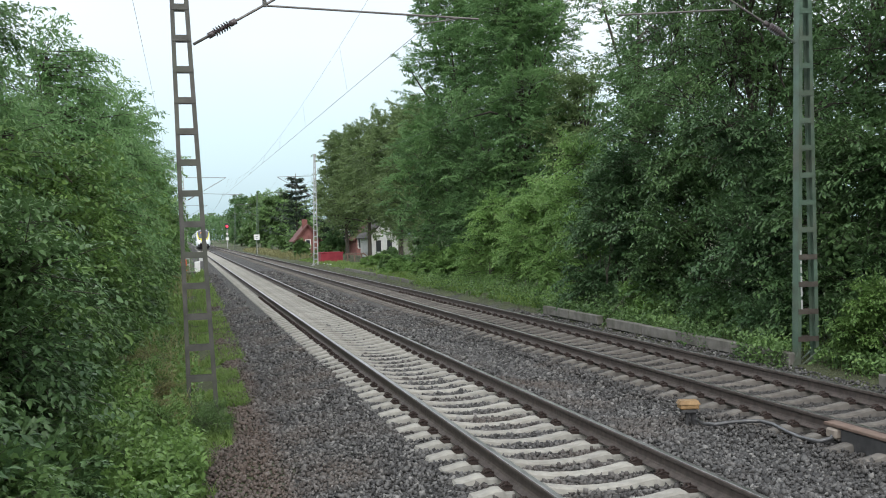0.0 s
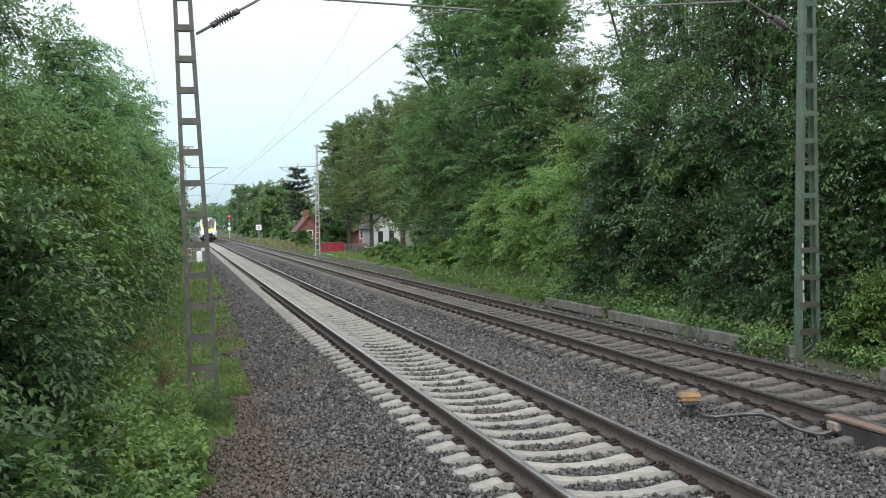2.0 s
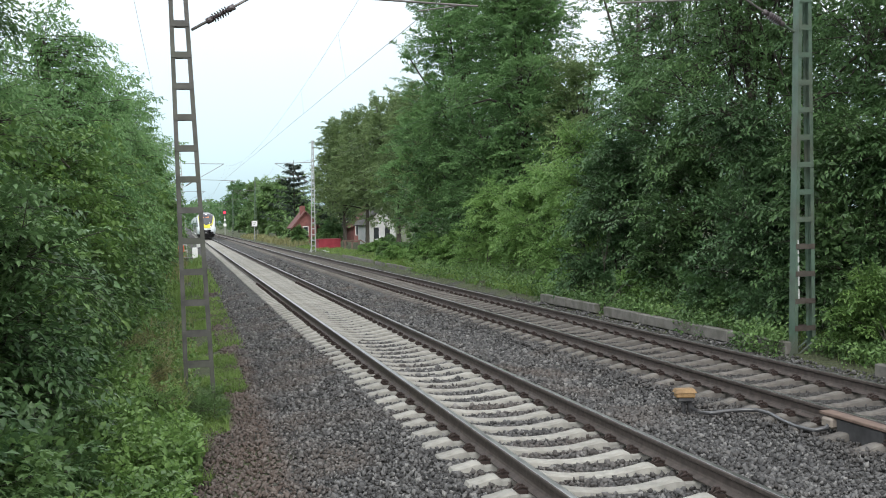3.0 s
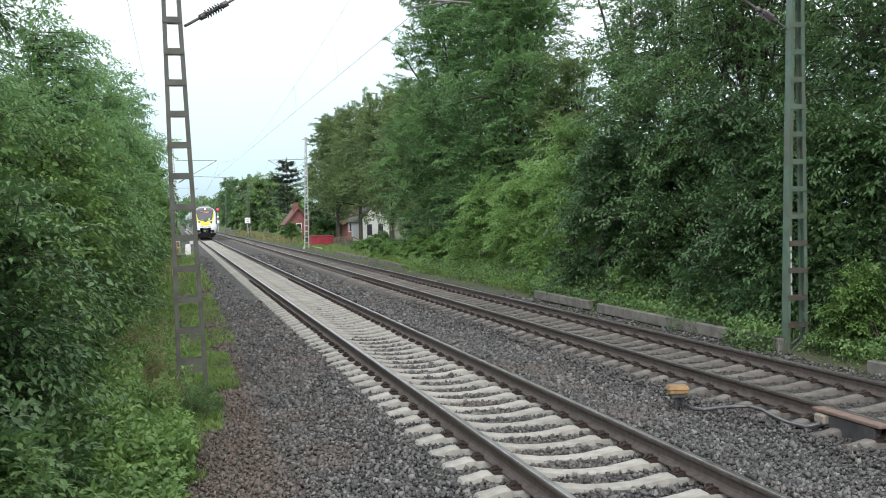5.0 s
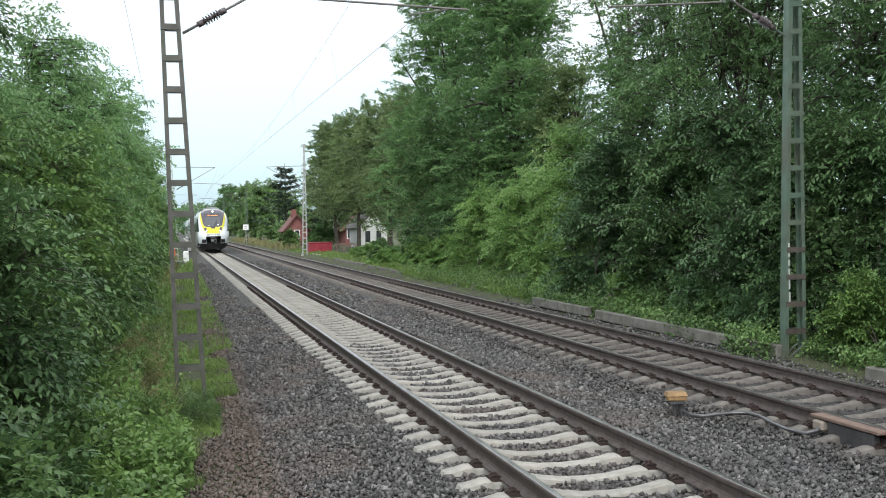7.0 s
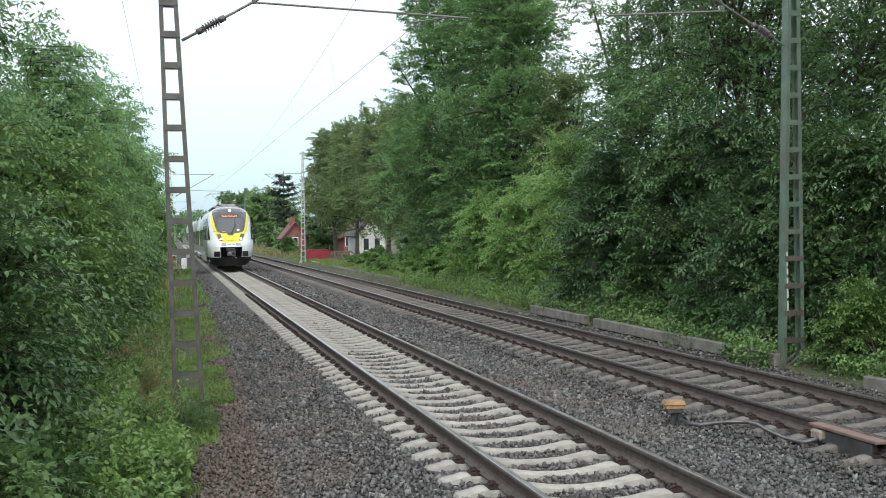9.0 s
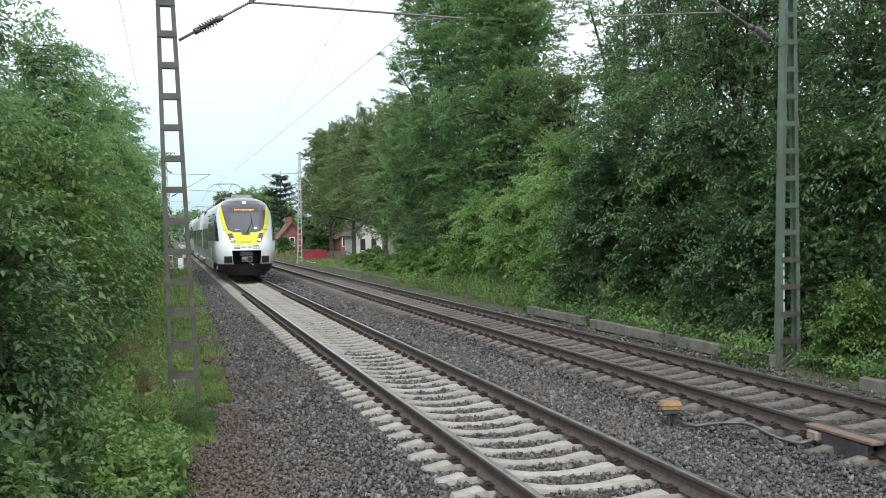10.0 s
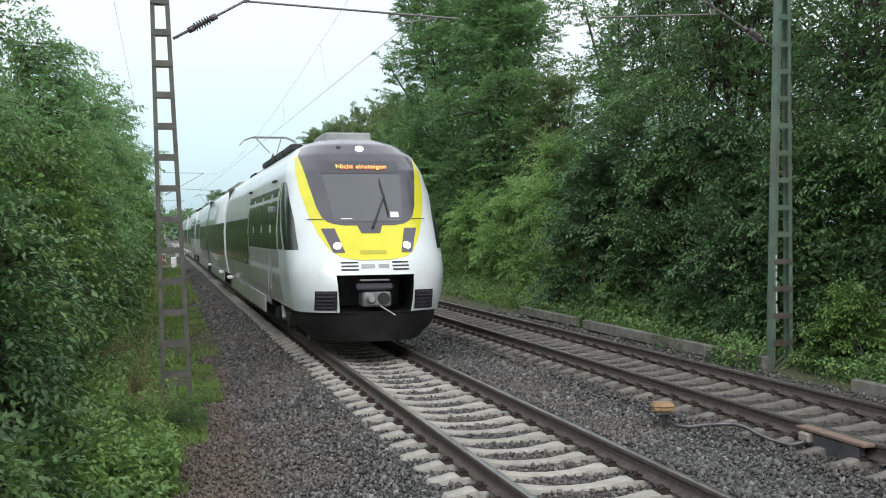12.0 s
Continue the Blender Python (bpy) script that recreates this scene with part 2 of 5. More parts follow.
LEAF_ASH = leaf_material("ash_leaves", (0.042, 0.09, 0.039), (0.145, 0.248, 0.095), rough=0.5, through=0.34, patch=0.6)
LEAF_DARK = leaf_material("dark_tree_leaves", (0.04, 0.086, 0.037), (0.13, 0.232, 0.088), rough=0.52, through=0.34, patch=0.5)
LEAF_BRIGHT = leaf_material("bright_bush_leaves", (0.085, 0.165, 0.045), (0.22, 0.355, 0.115), patch=0.7)
LEAF_OLIVE = leaf_material("olive_tree_leaves", (0.086, 0.13, 0.056), (0.195, 0.27, 0.115), through=0.42)
LEAF_TALL = leaf_material("tall_and_sidelit_leaves", (0.07, 0.142, 0.06), (0.19, 0.322, 0.128), through=0.45, patch=0.4)
LEAF_DEEP = leaf_material("deep_green_shrub_leaves", (0.022, 0.055, 0.022), (0.118, 0.205, 0.078), rough=0.34, through=0.2, patch=0.9)
LEAF_ELDER = leaf_material("elder_leaves", (0.028, 0.065, 0.029), (0.1, 0.18, 0.076), rough=0.4, through=0.24, patch=0.7)
LEAF_CONIFER = leaf_material("conifer_needles", (0.012, 0.022, 0.014), (0.03, 0.05, 0.03), through=0.1)
GRASS = leaf_material("verge_grass", (0.075, 0.13, 0.03), (0.21, 0.31, 0.085), patch=0.8)
WEEDS = leaf_material("dry_weeds", (0.12, 0.12, 0.05), (0.28, 0.27, 0.13), patch=0.8)


# ---- building helpers ----
def mesh_from(name, verts, faces, material=None, smooth=False):
    me = bpy.data.meshes.new(name)
    me.from_pydata([tuple(v) for v in verts], [], [tuple(f) for f in faces])
    me.update()
    if material:
        me.materials.append(material)
    if smooth:
        me.polygons.foreach_set("use_smooth", [True] * len(me.polygons))
    return me


def soup(name, verts, tris, material):
    """A mesh straight from arrays of points and triangles."""
    me = bpy.data.meshes.new(name)
    me.vertices.add(len(verts))
    me.vertices.foreach_set("co", np.asarray(verts, np.float32).ravel())
    me.loops.add(tris.size)
    me.loops.foreach_set("vertex_index", np.asarray(tris, np.int32).ravel())
    me.polygons.add(len(tris))
    me.polygons.foreach_set("loop_start", np.arange(0, tris.size, 3, dtype=np.int32))
    me.update(calc_edges=True)
    me.materials.append(material)
    return me


def part(name, bm, material, parent, label="", smooth=False):
    """Links a bmesh (or a finished mesh) as one mesh object under a thing or a part."""
    if isinstance(bm, bmesh.types.BMesh):
        me = bpy.data.meshes.new(name)
        bm.to_mesh(me)
        bm.free()
        me.materials.append(material)
        if smooth:
            me.polygons.foreach_set("use_smooth", [True] * len(me.polygons))
    else:
        me = bm
    ob = new(name, me)
    ob.parent = parent
    if label:
        tagged(ob, label=label)
    return ob


def thing(name, label, category, group="", kind="", at=None):
    ob = tagged(new(name), label, category, group, kind)
    if at is not None:
        ob.matrix_basis = at
    return ob


def box_bm(x0, x1, y0, y1, z0, z1, bevel=0.0, bm=None):
    bm = bm or bmesh.new()
    made = bmesh.ops.create_cube(bm, size=1.0)["verts"]
    for v in made:
        v.co = Vector(((x0 + x1) / 2 + v.co.x * (x1 - x0), (y0 + y1) / 2 + v.co.y * (y1 - y0), (z0 + z1) / 2 + v.co.z * (z1 - z0)))
    if bevel:
        edges = list({e for v in made for e in v.link_edges})
        bmesh.ops.bevel(bm, geom=edges, offset=bevel, segments=1, affect="EDGES")
    return bm


def bar_bm(a, b, w, h=None, bm=None):
    """A rectangular bar from a to b."""
    bm = bm or bmesh.new()
    a, b = Vector(a), Vector(b)
    h = h or w
    q = (b - a).to_track_quat("Z", "Y").to_matrix().to_4x4()
    m = Matrix.Translation((a + b) / 2) @ q @ Matrix.Diagonal((w, h, (b - a).length, 1))
    bmesh.ops.create_cube(bm, size=1.0, matrix=m)
    return bm


def rod_bm(a, b, r, r2=None, seg=8, bm=None):
    """A round rod or cone from a to b."""
    bm = bm or bmesh.new()
    a, b = Vector(a), Vector(b)
    q = (b - a).to_track_quat("Z", "Y").to_matrix().to_4x4()
    bmesh.ops.create_cone(bm, cap_ends=True, segments=seg, radius1=r, radius2=r if r2 is None else r2, depth=(b - a).length, matrix=Matrix.Translation((a + b) / 2) @ q)
    return bm


def tube_mesh(name, points, r, material, seg=6):
    """A tube along a line of points."""
    pts = [Vector(p) for p in points]
    verts, faces = [], []
    for i, p in enumerate(pts):
        d = (pts[min(i + 1, len(pts) - 1)] - pts[max(i - 1, 0)]).normalized()
        s = d.cross(Vector((0, 0, 1)))
        s = s.normalized() if s.length > 1e-4 else Vector((1, 0, 0))
        u = s.cross(d)
        rr = r[i] if isinstance(r, (list, tuple)) else r
        for k in range(seg):
            a = 2 * math.pi * k / seg
            verts.append(p + (s * math.cos(a) + u * math.sin(a)) * rr)
    for i in range(len(pts) - 1):
        for k in range(seg):
            faces.append((i * seg + k, i * seg + (k + 1) % seg, (i + 1) * seg + (k + 1) % seg, (i + 1) * seg + k))
    faces.append(tuple(range(seg)))
    faces.append(tuple(reversed(range((len(pts) - 1) * seg, len(pts) * seg))))
    return mesh_from(name, verts, faces, material, True)


# ---- ground ----
def bed_height(x):
    """Cross-section of the ground: two ballast beds, a shallow gap, shoulders and verges."""
    xs = [-400, -30, -8, -4.2, -3.2, -2.5, -1.55, -1.3, 1.3, 1.6, 2.1, 2.6, 5.4, 5.7, 6.3, 6.6, 8, 12, 40, 400]
    zs = [-0.7, -0.6, -0.5, -0.5, -0.5, -0.42, -0.29, -0.25, -0.25, -0.28, -0.3, -0.255, -0.255, -0.29, -0.45, -0.32, -0.12, -0.1, -0.4, -0.7]
    return float(np.interp(x, xs, zs))


def build_ground():
    xs = sorted(set([-1500, -400, -100, -40, -20, -12] + [round(-9 + 0.3 * i, 2) for i in range(67)] + [13, 16, 25, 60, 150, 400, 1500]))
    ys = [-300, -60, -20, -8] + [-4 + 0.4 * i for i in range(110)] + [42, 46, 50, 56, 64, 75, 90, 120, 160, 220, 320, 500, 900, 2500]
    verts, faces = [], []
    for y in ys:
        for x in xs:
            n = noise.noise(Vector((x * 0.9, y * 0.9, 0))) * 0.03 * (0.4 if -1.5 < x < 5.5 else 1.4)
            verts.append((x, y, bed_height(x) + n))
    w = len(xs)
    for j in range(len(ys) - 1):
        for i in range(w - 1):
            faces.append((j * w + i, j * w + i + 1, (j + 1) * w + i + 1, (j + 1) * w + i))
    ob = new("ground", mesh_from("ground", verts, faces, GROUND, True))
    tagged(ob, "grey crushed-stone track bed with grassy brown verges", "ground", kind="structure")


build_ground()


NEAR_PHASE, FAR_PHASE = 7.83, 7.95


def build_ballast():
    """Loose stones on the near stretch of the bed."""
    rng = np.random.default_rng(5)
    pts = []
    def strip(x0, x1, y0, y1, step):
        nx, ny = int((x1 - x0) / step), int((y1 - y0) / step)
        gx, gy = np.meshgrid(np.arange(nx) * step + x0, np.arange(ny) * step + y0)
        g = np.stack([gx.ravel(), gy.ravel()], 1) + rng.uniform(-0.5, 0.5, (nx * ny, 2)) * step
        pts.append(np.concatenate([g, np.full((len(g), 1), step)], 1))
    strip(-3.7, 6.6, 8.0, 15.0, 0.05)
    strip(-3.0, 6.6, 15.0, 22.0, 0.062)
    for a, b in ((-2.9, -1.2), (1.2, 2.8), (5.2, 6.6)):
        strip(a, b, 22.0, 34.0, 0.08)
    for a, b in ((-1.2, 1.2), (2.8, 5.2)):
        strip(a, b, 22.0, 31.0, 0.064)
    for a, b in ((-2.9, -1.35), (1.35, 2.6), (5.4, 6.3)):
        strip(a, b, 34.0, 50.0, 0.12)
        strip(a, b, 50.0, 80.0, 0.2)
    p = np.concatenate(pts)
    # thin out towards the dirt path on the left edge
    keep = rng.random(len(p)) < np.clip((p[:, 0] + 3.9) / 0.5, 0.1, 1)
    p = p[keep]
    # the sleepers lie clear of it
    for cx, phase in ((0.0, NEAR_PHASE), (4.0, FAR_PHASE)):
        left, right = (1.21, 1.06) if cx == 0.0 else (0.98, 1.1)
        on = (p[:, 0] > cx - left) & (p[:, 0] < cx + right) & (np.abs((p[:, 1] - phase + 0.3) % 0.6 - 0.3) < 0.115)
        p = p[~on]
    z = np.array([bed_height(x) for x in np.linspace(-4, 7, 441)])
    zz = np.interp(p[:, 0], np.linspace(-4, 7, 441), z)
    for cx, drop in ((0.0, 0.006), (4.0, 0.022)):
        zz = zz - drop * (np.abs(p[:, 0] - cx) < 1.25)
    rough = np.array([noise.noise(Vector((a * 0.9, b * 0.9, 0))) for a, b in p[:, :2]])
    zz = zz + rough * 0.03 * np.where((p[:, 0] > -1.5) & (p[:, 0] < 5.5), 0.4, 1.4) + 0.008
    zz = zz - 0.03 * ((p[:, 1] > 21.5) & (np.abs(p[:, 0]) < 1.25))
    # stones heaped over the sleeper ends between the tracks
    zz = zz + 0.035 * ((p[:, 0] > 1.06) & (p[:, 0] < 1.4)) * rng.random(len(p)) + 0.035 * ((p[:, 0] > 2.5) & (p[:, 0] < 3.02)) * rng.random(len(p))
    n = len(p)
    cube = np.array([(sx, sy, sz) for sz in (-1, 1) for sy in (-1, 1) for sx in (-1, 1)], float)
    size = p[:, 2] * rng.uniform(0.26, 0.6, n)
    v = cube[None] * rng.uniform(0.25, 1.1, (n, 8, 3)) * size[:, None, None] * rng.uniform(0.45, 1.4, (n, 1, 3))
    v[..., 2] *= np.clip(0.06 / p[:, 2], 0.3, 1)[:, None]
    a = rng.uniform(0, 2 * np.pi, n)
    b = rng.uniform(-1.1, 1.1, n)
    ca, sa, cb, sb = np.cos(a), np.sin(a), np.cos(b), np.sin(b)
    rx = np.stack([v[..., 0], v[..., 1] * cb[:, None] - v[..., 2] * sb[:, None], v[..., 1] * sb[:, None] + v[..., 2] * cb[:, None]], -1)
    rz = np.stack([rx[..., 0] * ca[:, None] - rx[..., 1] * sa[:, None], rx[..., 0] * sa[:, None] + rx[..., 1] * ca[:, None], rx[..., 2]], -1)
    rz += np.stack([p[:, 0], p[:, 1], zz + rng.uniform(-0.008, 0.022, n)], 1)[:, None, :]
    quads = [(0, 2, 3, 1), (4, 5, 7, 6), (0, 1, 5, 4), (2, 6, 7, 3), (0, 4, 6, 2), (1, 3, 7, 5)]
    tris = np.array([t for q in quads for t in ((q[0], q[1], q[2]), (q[0], q[2], q[3]))])
    f = (np.arange(n)[:, None, None] * 8 + tris[None]).reshape(-1, 3)
    ob = new("ballast_stones", soup("ballast_stones", rz.reshape(-1, 3), f, STONE))
    tagged(ob, "loose grey crushed stones of the track bed", "gravel", kind="stuff")


build_ballast()


# ---- tracks ----
def rail_mesh(x, y0, y1):
    prof = [(-0.075, -0.172), (0.075, -0.172), (0.075, -0.16), (0.02, -0.14), (0.009, -0.12), (0.009, -0.055), (0.034, -0.04), (0.036, -0.012), (0.028, -0.002), (0.02, 0.0),
            (-0.02, 0.0), (-0.028, -0.002), (-0.036, -0.012), (-0.034, -0.04), (-0.009, -0.055), (-0.009, -0.12), (-0.02, -0.14), (-0.075, -0.16)]
    ys = [y0, 0, 10, 20, 30, 45, 70, 110, 180, 280, y1]
    verts = [(x + px, y, pz) for y in ys for px, pz in prof]
    k = len(prof)
    faces, tops = [], []
    for j in range(len(ys) - 1):
        for i in range(k):
            tops.append(8 <= i <= 10)
            faces.append((j * k + i, j * k + (i + 1) % k, (j + 1) * k + (i + 1) % k, (j + 1) * k + i))
    me = mesh_from("rail", verts, faces, RAIL_RUST)
    me.materials.append(RAIL_TOP)
    for poly, t in zip(me.polygons, tops):
        poly.material_index = 1 if t else 0
    return me


def sleeper_mesh(material, coarse=False, slim=0.7):
    """A waisted concrete sleeper: high shoulders at the rails, hollow middle, sloping ends."""
    st = [(-1.22, -0.25, 0.11), (-1.2, -0.212, 0.125), (-1.1, -0.195, 0.13), (-0.98, -0.166, 0.13), (-0.93, -0.168, 0.13), (-0.9, -0.19, 0.13), (-0.6, -0.19, 0.13), (-0.57, -0.168, 0.13), (-0.5, -0.166, 0.125), (-0.4, -0.185, 0.115), (-0.22, -0.21, 0.105), (0, -0.218, 0.1)]
    st = st[1::3] if coarse else st
    st = st + [(-a, b, c) for a, b, c in reversed(st[:-1])]
    verts, faces = [], []
    for x, z, w in st:
        w = w * slim
        verts += [(x, -w - 0.045, -0.4), (x, -w, z - 0.018), (x, -w + 0.022, z), (x, w - 0.022, z), (x, w, z - 0.018), (x, w + 0.045, -0.4)]
    for i in range(len(st) - 1):
        for k in range(5):
            faces.append((i * 6 + k, (i + 1) * 6 + k, (i + 1) * 6 + k + 1, i * 6 + k + 1))
    faces.append((0, 1, 2, 3, 4, 5))
    e = (len(st) - 1) * 6
    faces.append((e + 5, e + 4, e + 3, e + 2, e + 1, e))
    return mesh_from("sleeper", verts, faces, material)


def clip_mesh(side):
    """A bent spring clip with its screw beside the rail foot."""
    bm = bmesh.new()
    for s in (-1, 1):
        rod_bm((side * 0.07, s * 0.045, -0.15), (side * 0.13, s * 0.055, -0.128), 0.011, seg=5, bm=bm)
        rod_bm((side * 0.13, s * 0.055, -0.128), (side * 0.165, s * 0.02, -0.155), 0.011, seg=5, bm=bm)
    rod_bm((side * 0.12, 0, -0.18), (side * 0.12, 0, -0.11), 0.02, seg=6, bm=bm)
    box_bm(side * 0.12 - 0.05, side * 0.12 + 0.05, -0.065, 0.065, -0.192, -0.158, bm=bm)
    me = bpy.data.meshes.new("rail_clip")
    bm.to_mesh(me)
    bm.free()
    me.materials.append(CLIP_STEEL)
    return me


CLIPS = {-1: clip_mesh(-1), 1: clip_mesh(1)}


def build_track(cx, phase, material, label, clips):
    track = thing("railway_track", label, "railway track", "railway tracks", at=pose(cx, 0, 0))
    for s in (-1, 1):
        part("rail", rail_mesh(s * 0.7535, -30, 700), None, track)
    slim = 0.7 if material == CONCRETE_SLEEPER else 0.56
    me = sleeper_mesh(material, slim=slim)
    count = 190
    rng = random.Random(int(cx * 10) + 3)
    for i in range(count):
        y = phase + 0.6 * i
        s = part("sleeper", me, None, track)
        s.location = (rng.uniform(-0.012, 0.012), y + rng.uniform(-0.012, 0.012), rng.uniform(-0.004, 0.003))
        s.rotation_euler = (0, 0, rng.uniform(-0.006, 0.006))
        if i < clips:
            for rx in (-0.7535, 0.7535):
                for side in (-1, 1):
                    c = part("rail_clip", CLIPS[side], None, s)
                    c.location = (rx, 0, 0)
    me = sleeper_mesh(material, True, slim)
    verts = np.array([v.co[:] for v in me.vertices])
    me.calc_loop_triangles()
    tri = np.array([t.vertices[:] for t in me.loop_triangles])
    ys = phase + 0.6 * np.concatenate([np.arange(count, 480), -np.arange(1, 30)])
    v = verts[None] + np.stack([np.zeros_like(ys), ys, np.zeros_like(ys)], 1)[:, None]
    f = tri[None] + (np.arange(len(ys)) * len(verts))[:, None, None]
    tagged(part("far_sleepers", soup("far_sleepers", v.reshape(-1, 3), f.reshape(-1, 3), material), None, track), kind="stuff")


build_track(0.0, NEAR_PHASE, CONCRETE_SLEEPER, "railway track with pale new concrete sleepers and rusty rails", 60)
build_track(4.0, FAR_PHASE, OLD_SLEEPER, "older railway track with dark weathered concrete sleepers", 60)


# ---- overhead line masts ----
def channel_leg(x0, x1, z0, z1, depth, flange):
    """A leaning channel: a web across the track's direction, two flanges turned inwards by the signed width."""
    s, h, t = (1 if flange > 0 else -1), depth / 2, 0.01
    prof = [(0, -h - t), (flange, -h - t), (flange, -h), (s * t, -h), (s * t, h), (flange, h), (flange, h + t), (0, h + t)]
    bm = bmesh.new()
    rings = [[bm.verts.new((x + px, py, z)) for px, py in prof] for x, z in ((x0, z0), (x1, z1))]
    for i in range(8):
        j = (i + 1) % 8
        bm.faces.new((rings[0][i], rings[0][j], rings[1][j], rings[1][i]))
    for ring in rings:
        for q in ((0, 1, 2, 3), (3, 4, 7, 0), (4, 5, 6, 7)):
            bm.faces.new([ring[i] for i in q])
    bmesh.ops.recalc_face_normals(bm, faces=bm.faces)
    return bm


def insulator_bm(a, b, r):
    """A ribbed rod insulator between two metal caps."""
    a, b = Vector(a), Vector(b)
    d = (b - a)
    bm = rod_bm(a, a + d * 0.22, r * 0.75)
    rod_bm(b - d * 0.22, b, r * 0.75, bm=bm)
    rod_bm(a + d * 0.2, b - d * 0.2, r * 0.45, bm=bm)
    return bm


def cantilever(mast, foot, elbow, head, tube_end, arm_tip, steel):
    """The bracket that holds the wires: strut with insulator, top tie, steady tube and steady arm; x and z pairs."""
    P = lambda q: (q[0], 0, q[1])
    f, h = Vector(P(foot)), Vector(P(head))
    i0, i1 = f.lerp(h, 0.07), f.lerp(h, 0.2)
    part("strut_joint", rod_bm(f, i0, 0.022), steel, mast)
    ins = part("insulator", insulator_bm(i0, i1, 0.065), INSULATOR, mast, "ribbed brown insulator", True)
    for k in range(6):
        p, d = i0.lerp(i1, 0.27 + 0.46 * k / 5), (i1 - i0) * 0.02
        part("rib", rod_bm(p - d, p + d, 0.078, 0.05, 12), INSULATOR, ins)
    part("strut", rod_bm(i1, h, 0.02), TUBE, mast)
    s = 1 if head[0] > foot[0] else -1
    part("top_tie", rod_bm((foot[0], 0, head[1] + 0.05), h, 0.022), TUBE, mast)
    part("steady_tube", rod_bm(P(elbow), P(tube_end), 0.017), TUBE, mast)
    te = Vector(P(tube_end))
    part("steady_arm", rod_bm(te - Vector((s * 0.35, 0, 0)), P(arm_tip), 0.011), TUBE, mast)
    bm = bmesh.new()
    box_bm(elbow[0] - 0.03, elbow[0] + 0.03, -0.03, 0.03, elbow[1] - 0.02, elbow[1] + 0.09, bm=bm)
    part("elbow_clamp", bm, steel, mast)


TOP = 8.8


def ladder_mast(label, at, L, R, zl, steel, depth, first, step, rusty=-9):
    """Two channel legs that lean together, joined front and back by batten plates."""
    mast = thing("catenary_mast", label, "mast", "overhead line masts", at=at)
    zh = TOP
    part("leg", channel_leg(L(zl), L(zh), zl, zh, depth, 0.065), steel, mast)
    part("leg", channel_leg(R(zl), R(zh), zl, zh, depth, -0.065), steel, mast)
    z = first
    while z < zh:
        for y in (-depth / 2 - 0.0155, depth / 2 + 0.0155):
            part("batten_plate", box_bm(L(z) + 0.004, R(z) - 0.004, y - 0.005, y + 0.005, z - 0.045, z + 0.045), RUSTED if z < rusty else steel, mast)
        z += step
    return mast


near_left = ladder_mast("tall weathered grey ladder-like steel mast carrying the overhead line", pose(-3.4, 17.4, 0), lambda z: -0.253 - 0.0137 * z, lambda z: 0.197 - 0.0434 * z, -0.45, MAST_GREY, 0.14, 0.02, 0.4695)
part("footing", box_bm(-0.4, 0.32, -0.3, 0.3, -0.95, -0.52, 0.02), DARK_FOOT, near_left, "mossy concrete footing")
cantilever(near_left, (0.0, 5.1), (1.09, 5.71), (3.25, 6.95), (4.5, 5.56), (3.5, 5.46), MAST_GREY)
for a, b in (((-0.3, 0, 8.5), (-1.35, 0, 8.5)), ((-0.3, 0, 8.1), (-1.35, 0, 8.5))):
    part("feeder_bracket", bar_bm(a, b, 0.05), MAST_GREY, near_left)
near_right = ladder_mast("tall green-painted ladder-like steel mast with rusty foot carrying the overhead line", pose(6.84, 17.4, 0), lambda z: -0.228 + 0.029 * z, lambda z: 0.177, -0.38, MAST_GREEN, 0.17, 0.14, 0.4705, 1.8)
for s in (-1, 1):
    part("foot_brace", bar_bm((-0.16, s * 0.1, -0.3), (0.24, s * 0.1, -0.02), 0.05, 0.012), MAST_GREEN, near_right)
    part("foot_gusset", bar_bm((-0.34, s * 0.09, -0.4), (-0.19, s * 0.09, -0.08), 0.012, 0.07), MAST_GREEN, near_right)
part("plinth", box_bm(-0.42, 0.5, -0.36, 0.36, -0.9, -0.38, 0.02), CONCRETE, near_right, "weathered concrete plinth")
cantilever(near_right, (-0.1, 5.25), (-1.25, 5.8), (-3.0, 6.95), (-3.35, 5.67), (-2.7, 5.46), MAST_GREEN)
bm = bmesh.new()
for z, hh in ((1.62, 0.1), (1.46, 0.06), (1.33, 0.1), (1.05, 0.35), (0.72, 0.2)):
    box_bm(-0.152, -0.122, -0.1, -0.096, z - hh / 2, z + hh / 2, bm=bm)
part("mast_label", bm, plain("faded_white_plate", (0.4, 0.41, 0.4), 0.6), near_right, "faded white plates with worn marks")
SPAN = 74.5
HAZED_MESHES = {}
# the first distant pair is recoloured pale to imitate haze
for i in (1, 2, 3):
    for ob, x in ((near_left, -3.45), (near_right, 6.9)):
        far = copy_thing(ob, pose(x, 17.4 + SPAN * i, 0.1))
        tagged(far, "distant ladder-like steel mast carrying the overhead line")
        for o in far.children:
            if i == 1 and o.data.materials[0] in (MAST_GREY, MAST_GREEN, RUSTED):
                if o.data.name not in HAZED_MESHES:
                    key = o.data.name
                    o.data = o.data.copy()
                    o.data.materials[0] = MAST_PALE
                    HAZED_MESHES[key] = o.data
                else:
                    o.data = HAZED_MESHES[o.data.name]


